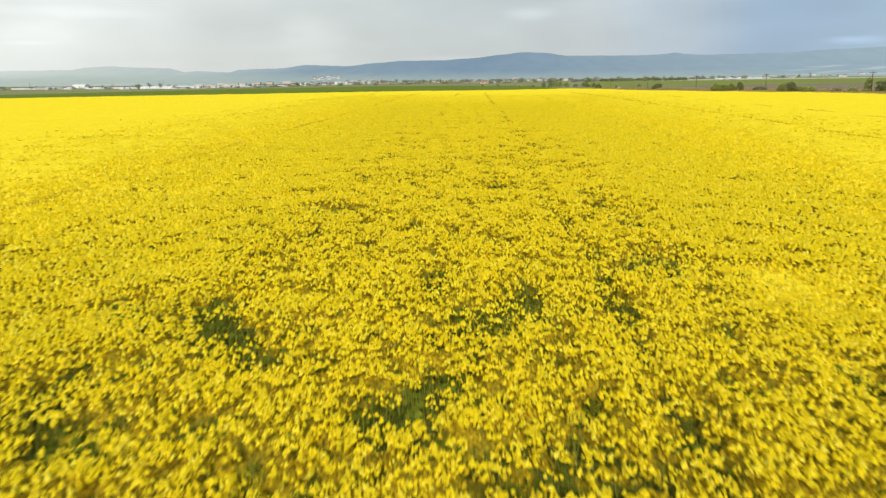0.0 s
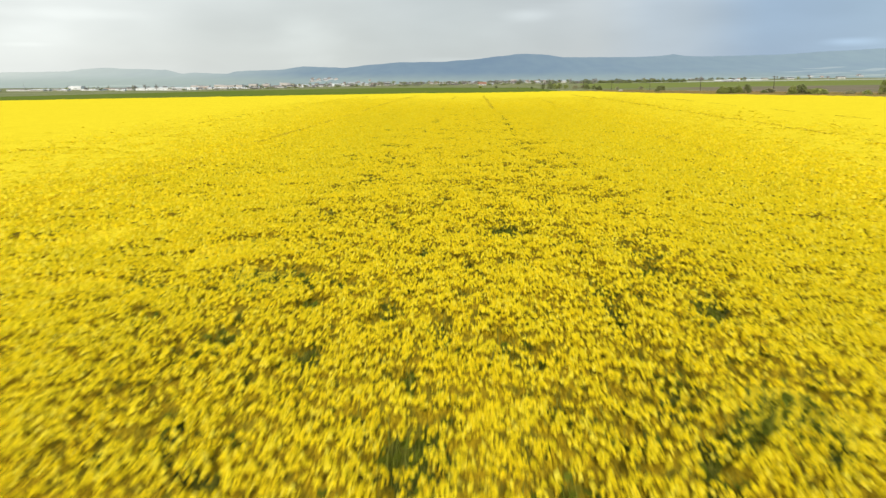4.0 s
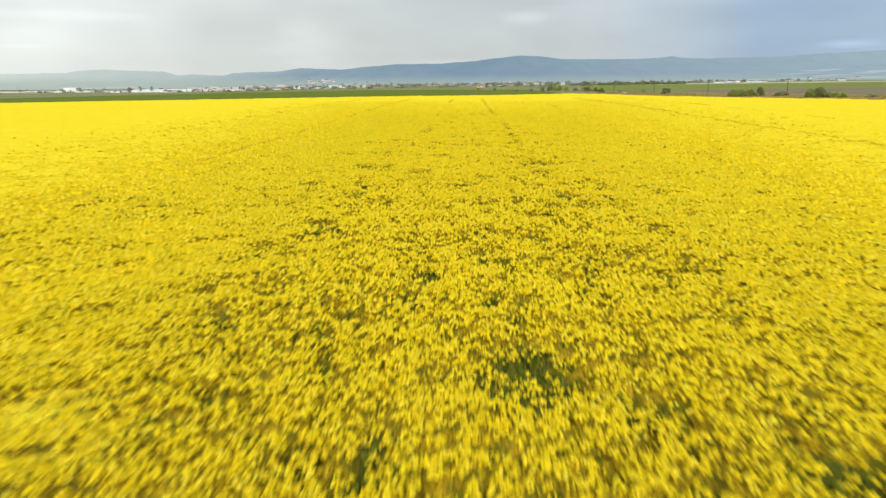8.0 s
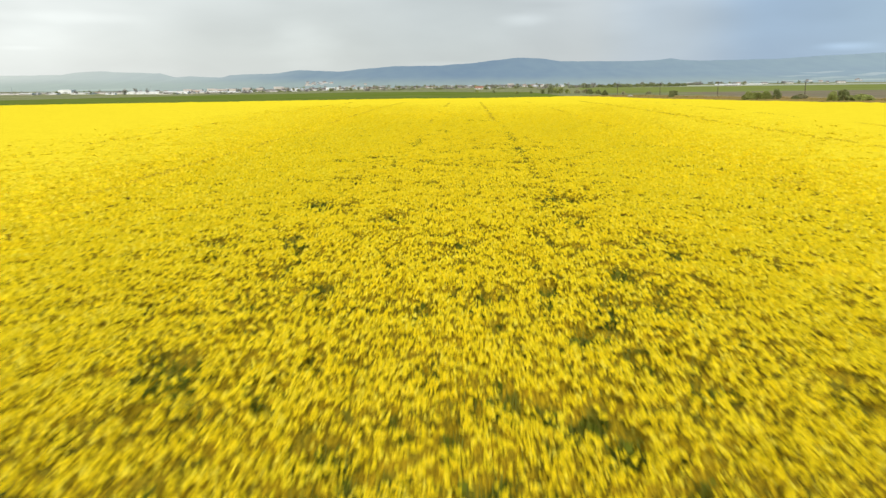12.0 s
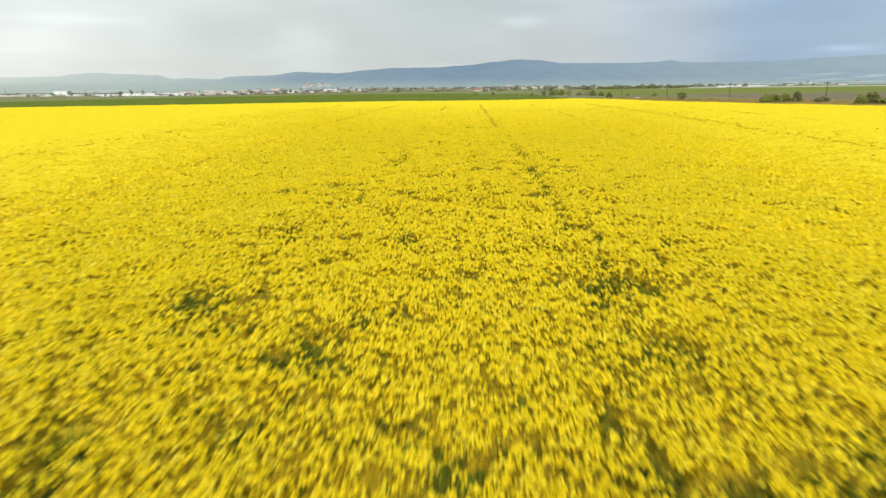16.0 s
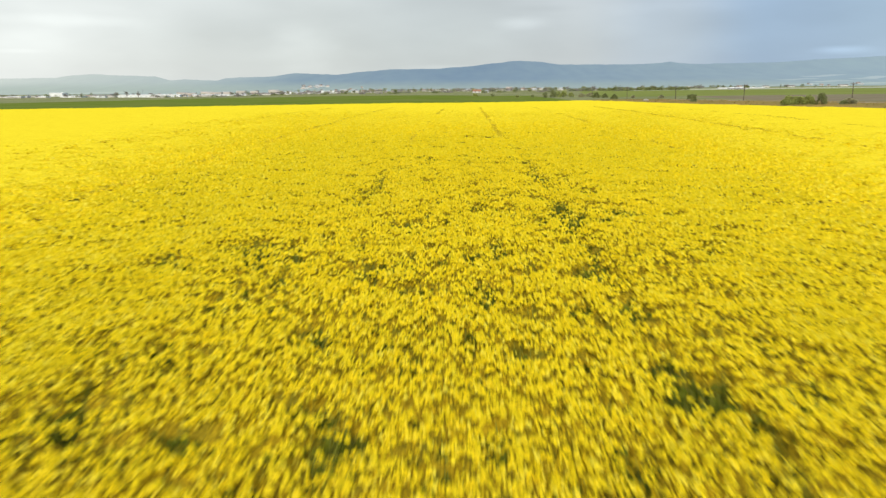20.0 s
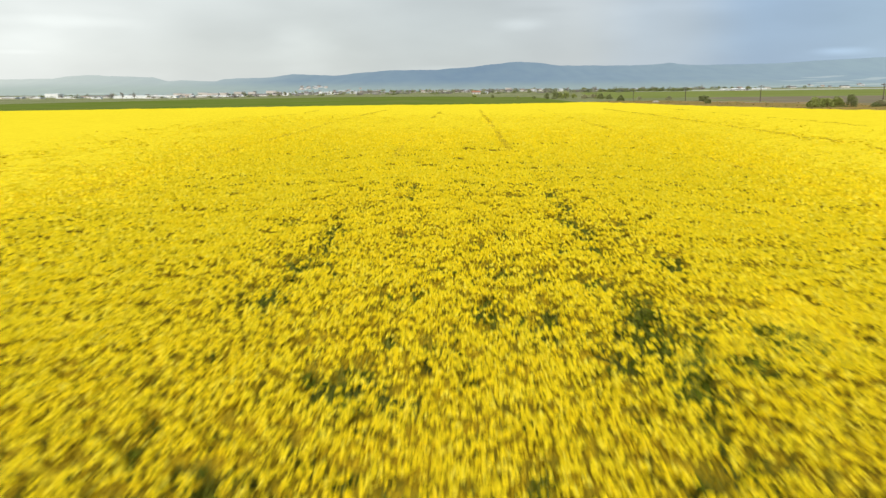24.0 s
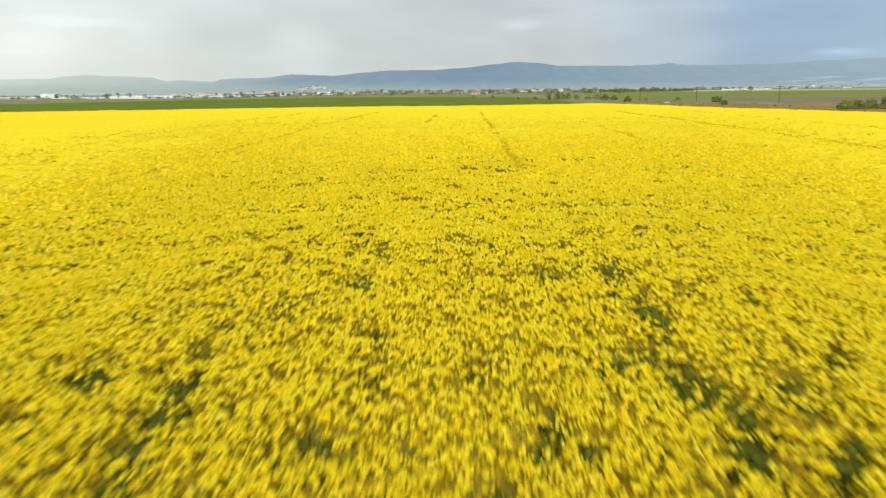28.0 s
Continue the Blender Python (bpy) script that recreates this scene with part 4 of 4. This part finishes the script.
# leaves and stems that show between the heads
xs, ys = rng.uniform(-13, 13, 260000), rng.uniform(6, 160, 260000)
o = openness(xs, ys)
pick = rng.random(xs.shape) < 0.01 + 0.9 * smooth(0.30, 0.95, o)
xs, ys, o = xs[pick], ys[pick], o[pick]
zs = top_z(xs, ys) - rng.uniform(0.38, 0.72, xs.shape)
link_mesh("leaves", quads("leaves", tufts(rng, np.stack([xs, ys, zs], -1), rng.uniform(0.10, 0.24, xs.shape), 1, 1.0, 0.2, 0.36, 0.5)), M_LEAF, field,
          "blue green rapeseed leaves", "stuff")
xs, ys = rng.uniform(-13, 13, 170000), rng.uniform(6, 160, 170000)
o = openness(xs, ys)
pick = rng.random(xs.shape) < 0.03 + 0.9 * smooth(0.2, 0.9, o)
xs, ys = xs[pick], ys[pick]
foot = np.stack([xs, ys, top_z(xs, ys) - rng.uniform(0.62, 0.85, xs.shape)], -1)
tip = foot + np.stack([rng.normal(size=xs.shape) * 0.07, rng.normal(size=xs.shape) * 0.07, rng.uniform(0.28, 0.62, xs.shape)], -1)
a = rng.uniform(-0.7, 0.7, xs.shape)
side = np.stack([np.cos(a), np.sin(a), 0 * a], -1) * rng.uniform(0.006, 0.016, xs.shape)[:, None]
link_mesh("stems", quads("stems", np.stack([foot - side, foot + side, tip + side * 0.6, tip - side * 0.6], 1)), M_STEM, field, "green rapeseed stems", "stuff")

# side shoots in flower below the tops, their shade put into a duller yellow
xs, ys = np.r_[rng.uniform(-13, 13, 52000), rng.uniform(-7, 7, 48000)], rng.uniform(6, 150, 100000)
pick = in_field(xs, ys) & (rng.random(xs.shape) > openness(xs, ys))
xs, ys = xs[pick], ys[pick]
zs = top_z(xs, ys) - rng.uniform(0.12, 0.30, xs.shape)
s = rng.uniform(0.06, 0.11, xs.shape)
link_mesh("side_shoots", facets("side_shoots", heads(rng, np.stack([xs, ys, zs], -1), s, s * 1.7, False), CONE), M_SHOOT, field,
          "side shoots below the tops, petal yellow dulled for shade", "stuff")

# tufts added for the shade of the gaps along the sprayer lines further off
lx = np.repeat([l for l, a in LINES], 2600)
amt = np.repeat([a for l, a in LINES], 2600)
ly = np.tile(np.linspace(20, 330, 2600), len(LINES)) + rng.uniform(-0.2, 0.2, lx.shape)
far_off = np.maximum(np.abs(lx) * 1.75, (ly - 124) * 0.6) > 30
broken = lattice(lx, ly, 9.0, 33) * 0.7 + 0.5 * lattice(lx, ly, 2.2, 34) + 0.4 * rng.random(lx.shape) > 1.02 - 0.5 * amt
pick = far_off & broken & in_field(lx, ly)
lx, ly = lx[pick] + rng.normal(size=pick.sum()) * 0.22 - 0.8 * (lattice(0 * ly[pick], ly[pick], 22.0, 31) - 0.5), ly[pick]
s = rng.uniform(0.14, 0.26, lx.shape)
link_mesh("line_shade_tufts", facets("line_shade_tufts", heads(rng, np.stack([lx, ly, top_z(lx, ly) + 0.02], -1), s, s * 0.9, False), CONE),
          M_LINE_SHADE, field, "dull yellow tufts for the shade in the sprayer lines", "stuff")


def fan(y, cols, half):
    """Columns that widen with distance."""
    u = np.linspace(-1, 1, cols)
    return half[:, None] * np.sign(u) * np.abs(u) ** 1.3 + 0 * y[:, None]


# dark sheet for leaf litter and stalks at the foot of the crop, shade in its colour
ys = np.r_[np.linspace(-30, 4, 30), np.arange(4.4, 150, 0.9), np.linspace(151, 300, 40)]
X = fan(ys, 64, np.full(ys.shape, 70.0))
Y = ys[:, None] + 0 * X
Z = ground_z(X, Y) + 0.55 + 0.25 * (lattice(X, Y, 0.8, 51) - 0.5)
link_mesh("undergrowth", sheet("undergrowth", X, Y, Z), M_UNDER, field, "stems and leaves under the bloom, shade put into their dark green", "stuff")

# sheet for the stalks, pods and leaves between the heads, shade painted in browns
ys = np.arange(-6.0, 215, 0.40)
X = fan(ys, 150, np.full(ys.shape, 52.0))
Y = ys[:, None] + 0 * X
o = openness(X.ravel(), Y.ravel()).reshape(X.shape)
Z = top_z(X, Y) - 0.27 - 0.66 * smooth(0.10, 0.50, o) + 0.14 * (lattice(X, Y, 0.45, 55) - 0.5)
link_mesh("lower_growth", sheet("lower_growth", X, Y, Z), M_LOWER, field, "pods, stalks and lower flower heads with shade painted between them", "stuff")

# closed bloom seen from afar, haze put into its yellow
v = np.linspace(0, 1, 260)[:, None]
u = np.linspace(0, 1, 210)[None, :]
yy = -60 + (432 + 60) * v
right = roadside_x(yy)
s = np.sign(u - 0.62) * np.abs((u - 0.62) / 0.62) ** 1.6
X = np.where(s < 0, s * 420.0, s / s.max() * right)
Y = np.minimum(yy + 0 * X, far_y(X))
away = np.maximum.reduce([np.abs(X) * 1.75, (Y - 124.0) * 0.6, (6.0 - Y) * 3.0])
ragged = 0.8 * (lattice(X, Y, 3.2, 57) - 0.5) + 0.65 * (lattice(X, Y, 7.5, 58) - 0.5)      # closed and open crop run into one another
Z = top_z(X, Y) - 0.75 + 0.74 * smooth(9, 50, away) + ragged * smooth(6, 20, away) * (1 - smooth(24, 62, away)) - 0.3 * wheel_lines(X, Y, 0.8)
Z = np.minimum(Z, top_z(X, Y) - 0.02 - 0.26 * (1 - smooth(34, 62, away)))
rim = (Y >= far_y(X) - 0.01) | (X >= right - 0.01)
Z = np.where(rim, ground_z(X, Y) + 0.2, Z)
link_mesh("canopy", sheet("canopy", X, Y, Z), M_CANOPY, field, "closed yellow bloom of the wider field, paled for haze", "stuff")


# single plants under the flight
def plant_meshes(seed):
    rng = np.random.default_rng(seed)
    bm = bmesh.new()
    tips = []
    h = rng.uniform(1.05, 1.2)
    rod(bm, (0, 0, 0), (0.02, 0.01, h), 0.012, 0.006, 5)
    tips.append((0.02, 0.01, h + 0.08))
    for k in range(4):
        a = k * 1.7 + rng.uniform(-0.3, 0.3)
        z0, z1, r = rng.uniform(0.55, 0.8), h * rng.uniform(0.92, 1.02), rng.uniform(0.09, 0.17)
        rod(bm, (0.01, 0, z0), (math.cos(a) * r, math.sin(a) * r, z1), 0.007, 0.004, 4)
        tips.append((math.cos(a) * r, math.sin(a) * r, z1 + 0.06))
    stem = bpy.data.meshes.new("stem")
    bm.to_mesh(stem)
    bm.free()
    stem.materials.append(M_STEM)
    tips = np.array(tips)
    head = facets("flower_head", heads(rng, tips, np.full(len(tips), 0.09), np.full(len(tips), 0.13), True), SPINDLE)
    head.materials.append(M_PETAL)
    lc = np.stack([rng.uniform(-0.12, 0.12, 7), rng.uniform(-0.12, 0.12, 7), rng.uniform(0.3, 0.95, 7)], -1)
    leaf = quads("leaf", tufts(rng, lc, rng.uniform(0.16, 0.26, 7), 1, 1, 0.4, 0.4, 0.8))
    leaf.materials.append(M_LEAF)
    return stem, head, leaf


KINDS = [plant_meshes(700 + k) for k in range(8)]
rng = np.random.default_rng(77)
for k in range(300):
    x, y = rng.uniform(-2.2, 2.2), 10.5 + 125 * (k + rng.random()) / 300
    stem, head, leaf = KINDS[k % 8]
    p = new("rapeseed_plant", stem)
    p.parent = field
    p.matrix_basis = pose(x, y, float(ground_z(x, y)), rng.uniform(-4, 4), rng.uniform(-4, 4), rng.uniform(0, 360)) @ Matrix.Scale(float(rng.uniform(0.98, 1.12)), 4)
    for nm, me in (("flower_head", head), ("leaf", leaf)):
        c = new(nm, me)
        c.parent = p
